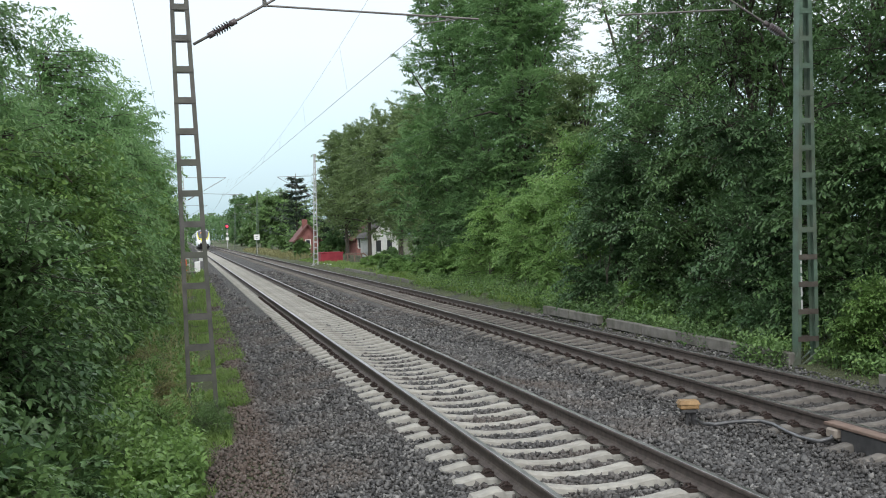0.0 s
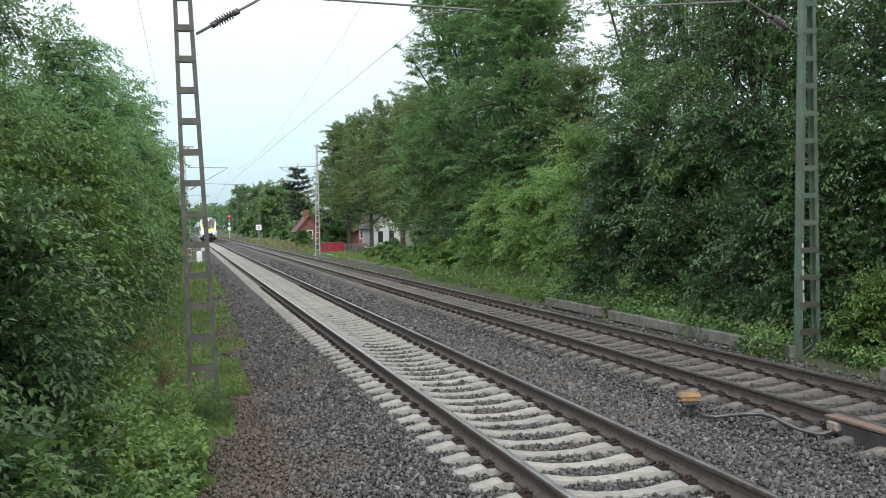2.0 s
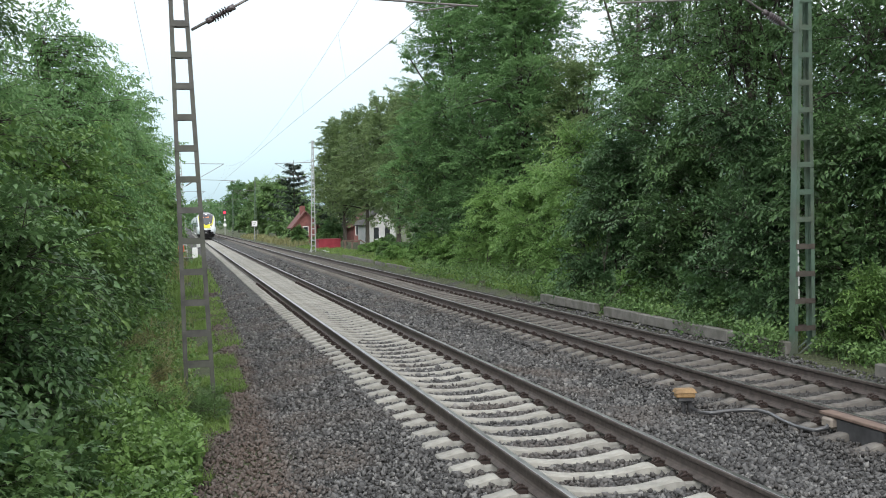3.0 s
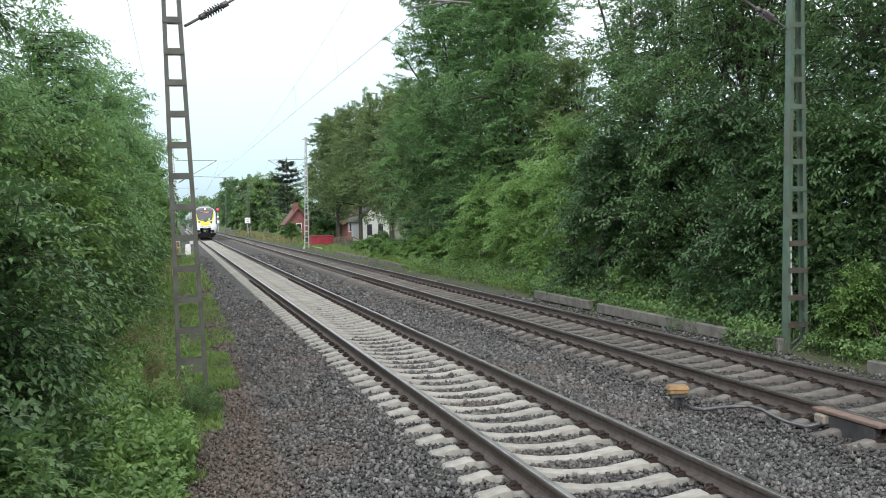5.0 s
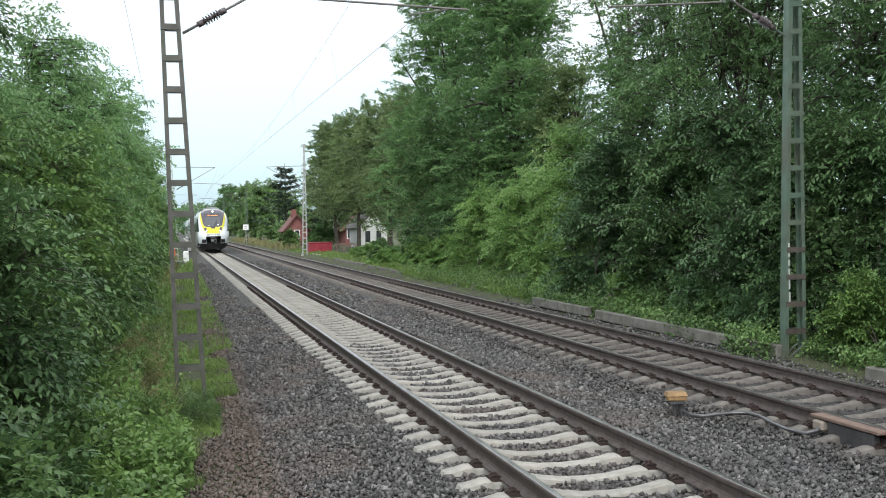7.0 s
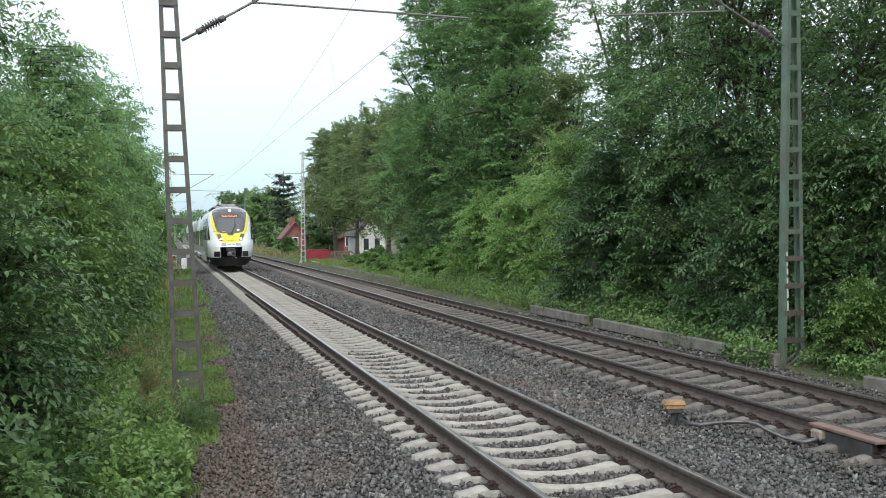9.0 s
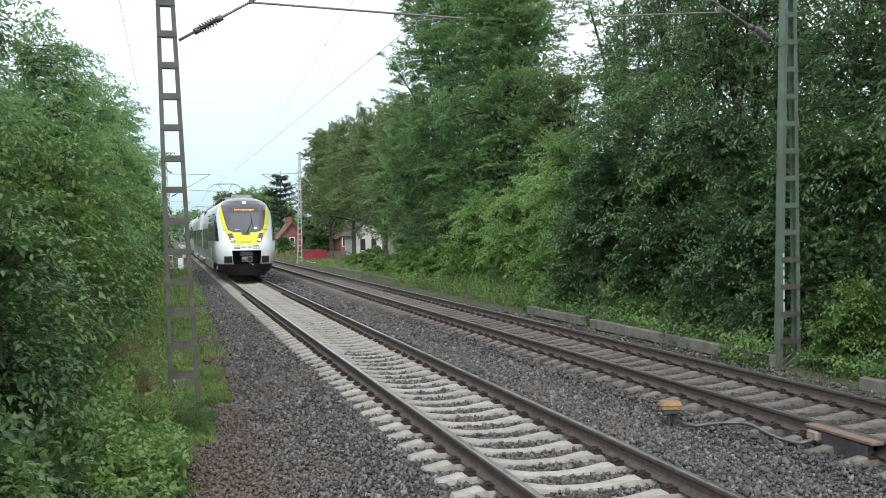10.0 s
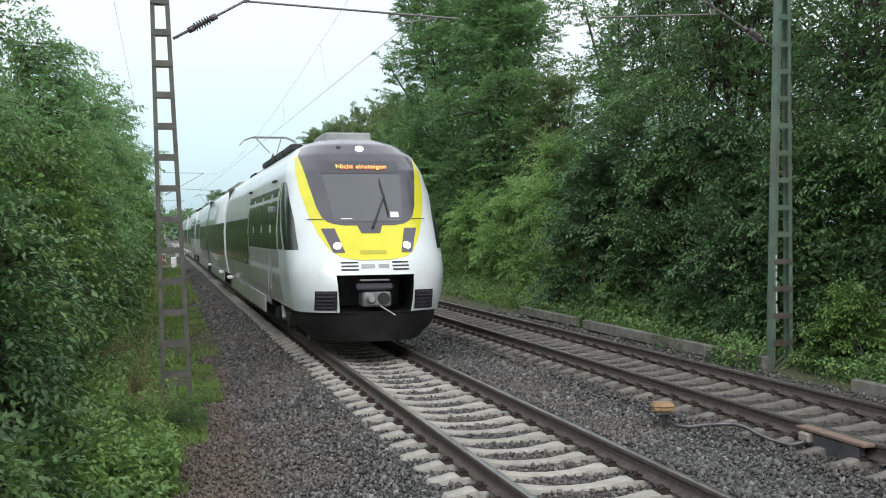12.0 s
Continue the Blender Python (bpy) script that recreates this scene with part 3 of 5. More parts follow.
def build_wires():
    for cx, off, name in ((0.0, 0.08, "near"), (4.0, 0.12, "far")):
        line = thing("overhead_line", "thin copper contact wire hung from a sagging carrier wire", "overhead line", "overhead lines")
        # the contact wire zigzags from mast to mast
        side = [(17.4 + SPAN * k, cx + (0.25 if k % 2 == 0 else -0.6 if cx == 0 else -0.3)) for k in range(-1, 6)]
        wx = lambda y: float(np.interp(y, [q[0] for q in side], [q[1] for q in side]))
        part("contact_wire", tube_mesh("contact_wire", [(x, y, 5.45) for y, x in side], 0.0048, WIRE, 5), None, line)
        pts = []
        for k in range(-2, 6):
            y0 = 17.4 + SPAN * k
            for j in range(12):
                u = j / 12
                pts.append((cx, y0 + SPAN * u, 6.95 - 1.15 * 4 * u * (1 - u)))
        part("carrier_wire", tube_mesh("carrier_wire", pts, 0.0032, WIRE, 5), None, line)
        for k in range(-1, 5):
            for j in range(1, 9):
                u = j / 9
                y = 17.4 + SPAN * (k + u)
                part("dropper", tube_mesh("dropper", [(wx(y), y, 5.45), (cx, y, 6.95 - 4.6 * u * (1 - u))], 0.002, WIRE, 4), None, line)
    feeder = thing("feeder_line", "thin dark feeder wire strung beside the masts", "overhead line")
    part("wire", tube_mesh("wire", [(-4.75, -60, 8.4), (-4.75, 400, 8.4)], 0.0055, WIRE, 5), None, feeder)


build_wires()


# ---- low platform walls on the far side ----
def build_low_walls():
    for x, y0, y1, top in ((6.5, 11.5, 14.9, -0.17), (6.5, 17.4, 26.0, -0.09), (6.5, 26.6, 31.0, -0.07), (6.9, 52, 62, -0.1), (7.0, 64, 76, -0.1)):
        wall = thing("low_wall", "low mossy grey concrete edge wall beside the far track", "wall", "low concrete walls")
        n = max(1, round((y1 - y0) / 2.4))
        d = (y1 - y0) / n
        for i in range(n):
            w = random.uniform(-0.012, 0.012)
            z1 = top + random.uniform(-0.015, 0.01)
            part("wall_slab", box_bm(x + w, x + w + 0.16, y0 + d * i + 0.012, y0 + d * (i + 1) - 0.012, top - 0.235, z1, 0.016), CONCRETE, wall)
        # dark colour on the recessed foot stands in for shadow below the slabs
        part("wall_foot", box_bm(x + 0.07, x + 0.15, y0 + 0.03, y1 - 0.03, -0.75, top - 0.23), DARK_FOOT, wall, "foot set back under the slabs, darkened as their shadow gap")


build_low_walls()


# ---- plants ----
def unit(v):
    return v / np.maximum(np.linalg.norm(v, axis=-1, keepdims=True), 1e-9)


def leaf_arrays(pos, axis, normal, length, width):
    """Folded pointed leaves: four points and two triangles each."""
    axis = unit(axis)
    side = unit(np.cross(normal, axis))
    up = np.cross(axis, side)
    L, W = length[:, None], width[:, None]
    base = pos
    tip = pos + axis * L - up * L * 0.12
    right = pos + axis * L * 0.45 + side * W * 0.5 + up * W * 0.16
    left = pos + axis * L * 0.45 - side * W * 0.5 + up * W * 0.16
    v = np.stack([base, right, tip, left], 1)
    n = len(pos)
    f = np.arange(n)[:, None, None] * 4 + np.array([[0, 1, 2], [0, 2, 3]])[None]
    return v.reshape(-1, 3), f.reshape(-1, 3)


def lobed_arrays(pos, axis, normal, length, width):
    """Broad three-lobed leaves: seven points and five triangles each."""
    axis = unit(axis)
    side = unit(np.cross(normal, axis))
    up = np.cross(axis, side)
    L, W = length[:, None], width[:, None]
    pts = [(0, 0, 0), (0.12, 0.42, 0.1), (0.5, 0.62, 0.02), (0.56, 0.26, 0.1), (1.0, 0, -0.14), (0.56, -0.26, 0.1), (0.5, -0.62, 0.02), (0.12, -0.42, 0.1)]
    v = np.stack([pos + axis * L * a + side * W * b + up * W * c for a, b, c in pts], 1)
    f = np.arange(len(pos))[:, None, None] * 8 + np.array([[0, 1, 3], [1, 2, 3], [0, 3, 4], [0, 4, 5], [0, 5, 7], [5, 6, 7]])[None]
    return v.reshape(-1, 3), f.reshape(-1, 3)


def fans(rng, blobs, count, shoots, pairs, reach, leaf_len, ratio=0.42, droop=0.3, hang=0.35, rise=0.15, open_side=(0, 0, 0), inner=0.5, lobed=False, start=0.82, bunch=7):
    """Leafy boughs: each a flat spray of shoots that reaches out of the crown and hangs at its tip, in tiers with hollows between.
    blobs: rows of x, y, z, rx, ry, rz; open_side: where the light is and the growth is denser."""
    blobs = np.array(blobs, float)
    area = (blobs[:, 3] * blobs[:, 5] + blobs[:, 4] * blobs[:, 5] + blobs[:, 3] * blobs[:, 4])
    # boughs grow in bunches of about seven, with hollows between the bunches
    bunches = max(3, count // bunch)
    home = rng.choice(len(blobs), bunches, p=area / area.sum())
    d = unit(rng.normal(size=(bunches, 3)))
    d[:, 2] = np.where((d[:, 2] < -0.2) & (rng.random(bunches) < 0.75), -d[:, 2], d[:, 2])
    bias = np.array(open_side, float)
    if np.any(bias):
        away = d @ bias < 0
        flip = away & (rng.random(bunches) < 0.6)
        d = np.where(flip[:, None], d - 2 * (d @ bias)[:, None] * bias[None], d)
    member = rng.integers(0, bunches, count)
    b = blobs[home[member]]
    d = unit(d[member] + rng.normal(size=(count, 3)) * 0.3)
    r = start - 0.45 * rng.random(count) ** 2.2
    p = b[:, :3] + d * b[:, 3:] * r[:, None]
    out = unit(d / b[:, 3:])
    a = out + rng.normal(size=(count, 3)) * 0.4 + np.array([0, 0, rise])
    a[:, 2] = np.clip(a[:, 2], -0.25, 1.2) * 0.75
    a = unit(a)
    L = reach * rng.uniform(0.55, 1.3, count)
    up = np.array([0, 0, 1.0])
    s = unit(np.cross(a, up) + rng.normal(size=(count, 3)) * 0.12)
    n = np.cross(s, a)
    K, M = shoots, pairs
    u = (np.arange(K) + 0.6) / K
    base = p[:, None] + a[:, None] * (L[:, None] * u[None])[..., None]
    base[..., 2] -= droop * L[:, None] * u[None] ** 2
    sg = np.where(np.arange(K) % 2 == 0, 1.0, -1.0)
    way = a[:, None] * 0.7 + s[:, None] * (sg * (0.85 - 0.5 * u))[None, :, None] + rng.normal(size=(count, K, 3)) * 0.16
    way[..., 2] -= droop * u[None]
    way = unit(way)
    ln = L[:, None] * (0.6 - 0.36 * u)[None] * rng.uniform(0.7, 1.25, (count, K))
    v = (np.arange(M) + 0.7) / M
    pos = base[:, :, None] + way[:, :, None] * (ln[..., None] * v)[..., None]
    pos[..., 2] -= 0.35 * droop * ln[..., None] * v ** 2
    cross = np.cross(n[:, None], way)
    sm = np.where(np.arange(M) % 2 == 0, 1.0, -1.0)
    axis = way[:, :, None] * 0.6 + cross[:, :, None] * sm[:, None] * 0.75 + rng.normal(size=(count, K, M, 3)) * 0.25
    axis[..., 2] -= hang
    nrm = n[:, None, None] * 0.8 + up * 0.5 + rng.normal(size=(count, K, M, 3)) * 0.28
    size = leaf_len * rng.uniform(0.65, 1.2, (count, K, M))
    pos, axis, nrm, size = pos.reshape(-1, 3), axis.reshape(-1, 3), nrm.reshape(-1, 3), size.ravel()
    # added fill of larger leaves that blocks light and sight through the crown
    k = int(count * inner * 20)
    w = rng.choice(len(blobs), k, p=area / area.sum())
    q = blobs[w, :3] + unit(rng.normal(size=(k, 3))) * blobs[w, 3:] * (rng.random(k) ** 0.5 * 0.72)[:, None]
    pos, axis = np.concatenate([pos, q]), np.concatenate([axis, rng.normal(size=(k, 3))])
    nrm, size = np.concatenate([nrm, rng.normal(size=(k, 3)) + up * 0.4]), np.concatenate([size, leaf_len * rng.uniform(1.2, 1.7, k)])
    leaves = (lobed_arrays if lobed else leaf_arrays)(pos, axis, nrm, size, size * ratio)
    # the wood of each bough, three-sided
    tip = p + a * (L * 0.9)[:, None] - up * (droop * L * 0.8)[:, None]
    root = p - a * (L * 0.35)[:, None]
    rings = []
    for c, rad in ((root, 0.012), (tip, 0.003)):
        rings.append(np.stack([c + (s * math.cos(t) + n * math.sin(t)) * (rad * L / 0.8)[:, None] for t in (0, 2.1, 4.2)], 1))
    tv = np.stack(rings, 1).reshape(-1, 3)
    tri = np.array([t for j in range(3) for t in ((j, (j + 1) % 3, 3 + (j + 1) % 3), (j, 3 + (j + 1) % 3, 3 + j))])
    tf = (np.arange(count)[:, None, None] * 6 + tri[None]).reshape(-1, 3)
    return leaves, (tv, tf)


def limb_meshes(rng, base, height, radius, blobs, stems=1, lean=0.04):
    """Tapered trunk and limbs that reach into the crown masses."""
    verts, faces = [], []

    def tube(points, r0, r1, seg=6):
        n0 = len(verts)
        pts = [Vector(p) for p in points]
        for i, p in enumerate(pts):
            d = (pts[min(i + 1, len(pts) - 1)] - pts[max(i - 1, 0)]).normalized()
            s = d.cross(Vector((0.3, 1, 0.1))).normalized()
            u = s.cross(d)
            rr = r0 + (r1 - r0) * i / (len(pts) - 1)
            for k in range(seg):
                a = 2 * math.pi * k / seg
                verts.append(p + (s * math.cos(a) + u * math.sin(a)) * rr)
        for i in range(len(pts) - 1):
            for k in range(seg):
                faces.append((n0 + i * seg + k, n0 + i * seg + (k + 1) % seg, n0 + (i + 1) * seg + (k + 1) % seg, n0 + (i + 1) * seg + k))

    for s in range(stems):
        off = Vector((rng.normal() * 0.35, rng.normal() * 0.35, 0)) * (stems > 1)
        top = Vector((rng.normal() * lean * height, rng.normal() * lean * height, height * 0.92))
        trunk = [Vector(base) + off + (top - off) * u + Vector((math.sin(u * 5 + s), math.cos(u * 4 + s), 0)) * 0.12 * u for u in (0, 0.08, 0.25, 0.5, 0.75, 1)]
        tube(trunk, radius, radius * 0.12)
        for b in blobs[s::stems]:
            c = Vector(b[:3])
            start = trunk[2].lerp(trunk[4], rng.random())
            mid = start.lerp(c, 0.5) + Vector((0, 0, rng.random() * 0.4))
            tube([start, mid, c, c + (c - mid) * 0.15], radius * 0.35, radius * 0.05, 5)
    return mesh_from("trunk", verts, faces, BARK, True)


def plant(name, label, category, group, x, y, blobs, trunk_h, trunk_r, leaf, seed, count, reach, leaf_len, stems=1, ground=None, shoots=9, pairs=6, **kw):
    rng = np.random.default_rng(seed)
    z = bed_height(x) - 0.05 if ground is None else ground
    t = thing(name, label, category, group, at=pose(x, y, z))
    if stems == 1:
        part("trunk", limb_meshes(rng, (0, 0, 0), trunk_h, trunk_r, blobs), None, t)
    for s in range(stems if stems > 1 else 0):
        part("stem", limb_meshes(rng, (rng.normal() * 0.3, rng.normal() * 0.3, 0), trunk_h * rng.uniform(0.4, 0.62), trunk_r, blobs[s::stems]), None, t)
    (v, f), (tv, tf) = fans(rng, blobs, count, shoots, pairs, reach, leaf_len, **kw)
    v[:, 2] = np.maximum(v[:, 2], 0.02)
    tv[:, 2] = np.maximum(tv[:, 2], 0.02)
    part("crown" if stems == 1 else "foliage", soup("crown", v, f, leaf), None, t)
    tagged(part("branch_wood", soup("branch_wood", tv, tf, BARK), None, t), kind="stuff")
    return t


def masses(seed, height, rx, ry, low=0.15, n=9, top=0.55, spread=0.75, boughs=0):
    """Uneven leaf masses filling a crown of that height and spread."""
    rng = random.Random(seed)
    out = []
    for i in range(n):
        u = (i + 0.5) / n
        zc = height * (low + (1 - low) * u * 0.9)
        w = math.sin(math.pi * min(1, 0.22 + u * 0.78)) * (1 - 0.25 * u) + (1 - u) * 0.15
        a = i * 2.4 + rng.uniform(-0.5, 0.5)
        k = spread * w * rng.uniform(0.35, 0.8)
        s = rng.uniform(0.42, 0.62) * (1 - (1 - top) * u)
        out.append((math.cos(a) * rx * k, math.sin(a) * ry * k, zc, rx * s, ry * s, height * rng.uniform(0.12, 0.19)))
    # single boughs that reach out of the crown's outline
    for i in range(boughs):
        a, u, k = rng.uniform(0, 6.28), rng.uniform(0.25, 1.0), rng.uniform(0.85, 1.2)
        w = 1 - 0.45 * u
        out.append((math.cos(a) * rx * k * w, math.sin(a) * ry * k * w, height * (low + (0.98 - low) * u), rx * rng.uniform(0.2, 0.32), ry * rng.uniform(0.2, 0.32), 0.3 + 0.03 * height))
    return out


SHRUBS = "trackside shrubs"
TREES = "trackside trees"


def left_hedge():
    # slender ash trees behind: x, y, height, rx, ry, leaf length, boughs
    east = (0.8, -0.6, 0)
    for i, (x, y, h, rx, ry, leaf, n) in enumerate([
            (-7.3, 11.4, 6.6, 1.2, 1.2, 0.1, 330), (-6.9, 15.4, 6.3, 1.2, 1.3, 0.11, 360), (-6.7, 20.2, 5.6, 1.1, 1.5, 0.12, 340), (-6.4, 25.4, 7.1, 1.1, 1.6, 0.13, 350), (-6.5, 31.5, 6.3, 1.2, 2.0, 0.15, 320),
            (-6.3, 38.5, 7.9, 1.2, 2.3, 0.17, 320), (-6.4, 47, 7.3, 1.3, 3.2, 0.19, 300), (-6.2, 57, 9.2, 1.4, 3.6, 0.22, 280), (-6.5, 71, 8.6, 1.7, 5.4, 0.26, 260)]):
        # beyond y = 18 a lighter leaf colour stands in for sky light from the side
        b = masses(i + 10, h, rx, ry, 0.12, 13, 0.62, 0.95, 9)
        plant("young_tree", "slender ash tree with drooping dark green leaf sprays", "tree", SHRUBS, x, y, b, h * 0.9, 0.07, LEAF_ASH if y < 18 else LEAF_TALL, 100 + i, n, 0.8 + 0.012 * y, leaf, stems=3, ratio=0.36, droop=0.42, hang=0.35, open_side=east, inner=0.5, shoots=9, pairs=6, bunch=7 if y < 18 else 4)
    # broad shrubs in front of them: x, y, height, rx, ry, leaf length, boughs, kind
    # from y = 20 mostly kind 0: its lighter leaves imitate the side light
    for i, (x, y, h, rx, ry, leaf, n, k) in enumerate([
            (-6.15, 7.7, 2.5, 0.95, 1.1, 0.1, 330, 1), (-6.5, 9.6, 3.9, 1.1, 1.1, 0.11, 380, 1), (-5.9, 11.6, 3.1, 0.95, 1.1, 0.1, 420, 1), (-6.0, 13.9, 3.9, 1.0, 1.3, 0.12, 360, 0), (-5.85, 16.8, 3.3, 0.9, 1.5, 0.12, 320, 2),
            (-5.75, 20.2, 4.1, 0.95, 1.8, 0.13, 320, 0), (-5.65, 24.6, 3.7, 0.9, 2.2, 0.14, 280, 0), (-5.6, 30, 4.6, 0.95, 2.6, 0.16, 260, 0), (-5.5, 37, 4.6, 0.95, 3.2, 0.18, 240, 2), (-5.5, 46, 5.2, 1.0, 4.0, 0.2, 220, 0), (-5.5, 58, 5.6, 1.1, 5.0, 0.24, 200, 0), (-5.7, 74, 6.0, 1.2, 6.5, 0.28, 180, 2)]):
        x -= 0.3 if y > 13 else 0.0
        b = masses(i + 40, h, rx, ry, 0.08, 10, 0.7, 0.9, 7)
        plant("shrub", ("fresh green maple shrub with broad layered leaves", "deep green shrub with shaded hollow sides", "green shrub with drooping leaf sprays crowding the track edge")[k], "shrub", SHRUBS, x, y, b, h * 0.85, 0.05, (LEAF_FRESH, LEAF_DEEP, LEAF_LEFT)[k], 140 + i, n,
              0.6 + 0.012 * y, leaf, stems=4, ratio=(0.52, 0.5, 0.4)[k], droop=0.3, hang=0.3, open_side=east, inner=0.5, shoots=8, pairs=5, bunch=7 if y < 18 else 4)
    # the lower fringe that leans out over the path
    for i, (x, y, h, rx, ry, leaf, n) in enumerate([(-5.15, 8.6, 1.1, 0.5, 0.7, 0.09, 120), (-4.95, 10.2, 0.85, 0.42, 0.7, 0.09, 100), (-5.15, 11.9, 1.2, 0.45, 0.8, 0.1, 100), (-5.35, 13.9, 1.5, 0.5, 0.9, 0.11, 110), (-5.45, 16.4, 1.6, 0.5, 1.1, 0.11, 110),
                                                    (-5.4, 19.4, 1.7, 0.5, 1.4, 0.12, 120), (-5.35, 23.2, 1.9, 0.5, 1.7, 0.13, 110), (-5.25, 28, 2.2, 0.55, 2.1, 0.15, 110), (-5.15, 34, 2.6, 0.6, 2.8, 0.17, 100)]):
        plant("bramble_bush", "low green bush with broad toothed leaves at the path", "bush", SHRUBS, x, y, masses(i + 60, h, rx, ry, 0.05, 7, 0.7, 0.9), h * 0.7, 0.015, LEAF_DEEP if i % 2 else LEAF_LEFT, 200 + i, n, 0.5, leaf, stems=4, ratio=0.6, droop=0.35, shoots=6, pairs=5, inner=0.5, lobed=y < 13)
    # feathery low growth round the mast's foot
    for i, (x, y, h, rx, ry, n, m) in enumerate([(-3.5, 15.0, 0.42, 0.36, 0.55, 46, 0), (-3.25, 15.9, 0.26, 0.34, 0.5, 34, 0), (-3.95, 14.3, 0.6, 0.3, 0.5, 60, 1), (-4.1, 16.2, 0.7, 0.35, 0.6, 70, 2), (-4.2, 18.4, 0.6, 0.4, 0.8, 70, 1), (-3.75, 12.6, 0.4, 0.3, 0.4, 50, 0), (-4.3, 21.5, 0.6, 0.4, 1.2, 70, 2)]):
        plant("verge_herb", ("feathery dark green herb beside the mast", "low fresh green herb on the verge", "pale yellowish herb with thin stalks on the verge")[m], "plant", "verge herbs", x, y, masses(i + 240, h, rx, ry, 0.05, 6, 0.7, 0.9), h * 0.8, 0.006, (LEAF_LEFT, LEAF_FRESH, WEEDS)[m], 260 + i, n, 0.3, 0.06, stems=5, ratio=(0.16, 0.35, 0.2)[m], droop=0.3, hang=0.1, rise=0.6, shoots=7, pairs=6, inner=0.1, bunch=3)


left_hedge()


def right_wood():
    west = (-0.85, -0.52, 0)
    # tall trees close behind the far track: x, y, height, rx, ry, leaf, boughs, kind
    rows = [
        (10.2, 14.5, 12.5, 2.4, 2.5, 0.16, 560, 1), (10.6, 19.6, 13.5, 2.7, 2.7, 0.16, 680, 0), (10.3, 24.6, 12.8, 2.5, 2.6, 0.165, 600, 1), (10.8, 29.8, 12.2, 2.3, 2.6, 0.16, 460, 0),
        (14.0, 22, 12.5, 3.0, 3.2, 0.22, 150, 0), (14.5, 31, 11.0, 3.0, 3.4, 0.22, 130, 1), (13.5, 16, 12.5, 2.8, 3.0, 0.22, 150, 0)]
    for i, (x, y, h, rx, ry, leaf, n, k) in enumerate(rows):
        plant("tree", ("tall dark green broadleaf tree behind the far track", "tall green ash tree with drooping leaf sprays")[k], "tree", TREES, x, y, masses(i + 30, h, rx, ry, 0.1, 15, 0.72, 0.95, 12), h, 0.11,
              (LEAF_DARK, LEAF_ASH)[k], 300 + i, n, 1.25, leaf * 0.9, droop=0.4, hang=0.3, ratio=0.34, open_side=west, shoots=10, pairs=6, inner=0.5, rise=0.05, bunch=3)
    # the lower storey of bushes in front of them
    for i, (x, y, h, rx, ry, leaf, n, m) in enumerate([
        (7.5, 16.3, 1.4, 0.5, 0.5, 0.085, 260, 3), (8.3, 17.9, 2.1, 0.7, 0.7, 0.12, 120, 4), (7.6, 19.6, 0.9, 0.5, 1.0, 0.11, 80, 1), (7.7, 22.6, 1.0, 0.55, 1.3, 0.12, 90, 0), (7.6, 26.2, 0.85, 0.5, 1.4, 0.12, 90, 2), (7.7, 29.8, 1.1, 0.6, 1.6, 0.12, 90, 1), (7.9, 34, 0.95, 0.6, 2.0, 0.13, 90, 2), (8.6, 13.4, 1.8, 0.8, 1.0, 0.09, 230, 3),
        (8.6, 18.2, 4.2, 1.1, 1.5, 0.13, 260, 4), (8.4, 21.6, 4.6, 1.2, 1.7, 0.13, 300, 1), (8.6, 25.4, 4.8, 1.25, 1.9, 0.14, 300, 4), (8.6, 29.6, 4.6, 1.25, 2.1, 0.14, 290, 1), (9.2, 34.2, 4.8, 1.4, 2.2, 0.14, 300, 2), (9.2, 39.0, 4.2, 1.4, 2.3, 0.14, 290, 2), (8.8, 44.0, 3.3, 1.3, 2.4, 0.14, 240, 2), (8.6, 49.5, 1.7, 1.0, 2.4, 0.16, 160, 2), (8.9, 56, 1.6, 1.0, 2.4, 0.18, 130, 2)]):
        plant("bush", ("dark green bush under the trees", "blue-green elder bush under the trees", "bright green leafy bush beside the track", "fresh green bush at the foot of the mast", "deep green bush in the shade of the trees")[m], "bush", SHRUBS, x, y, masses(i + 80, h, rx, ry, 0.06, 10, 0.65, 0.92, 5 if h > 2 else 0),
              h * 0.8, 0.035, (LEAF_DARK, LEAF_ELDER, LEAF_BRIGHT, LEAF_FRESH, LEAF_DEEP)[m], 400 + i, n, 0.8 if h > 2 else 0.45, leaf, stems=4, ratio=0.45, droop=0.3, hang=0.3, open_side=west, shoots=8, pairs=5, bunch=5)
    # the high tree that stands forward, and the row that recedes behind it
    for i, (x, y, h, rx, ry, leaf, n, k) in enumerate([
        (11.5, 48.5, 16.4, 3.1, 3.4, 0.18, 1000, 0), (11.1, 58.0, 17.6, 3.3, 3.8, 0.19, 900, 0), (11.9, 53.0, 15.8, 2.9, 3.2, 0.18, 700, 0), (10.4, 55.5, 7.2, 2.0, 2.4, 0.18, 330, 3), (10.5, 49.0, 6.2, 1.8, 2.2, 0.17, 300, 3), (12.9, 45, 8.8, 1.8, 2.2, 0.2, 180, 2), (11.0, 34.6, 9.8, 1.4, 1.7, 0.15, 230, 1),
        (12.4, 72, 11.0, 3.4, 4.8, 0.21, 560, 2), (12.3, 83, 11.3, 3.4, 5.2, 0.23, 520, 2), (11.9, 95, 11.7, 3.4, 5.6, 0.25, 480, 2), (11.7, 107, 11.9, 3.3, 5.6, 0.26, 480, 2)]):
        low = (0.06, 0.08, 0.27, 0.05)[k]
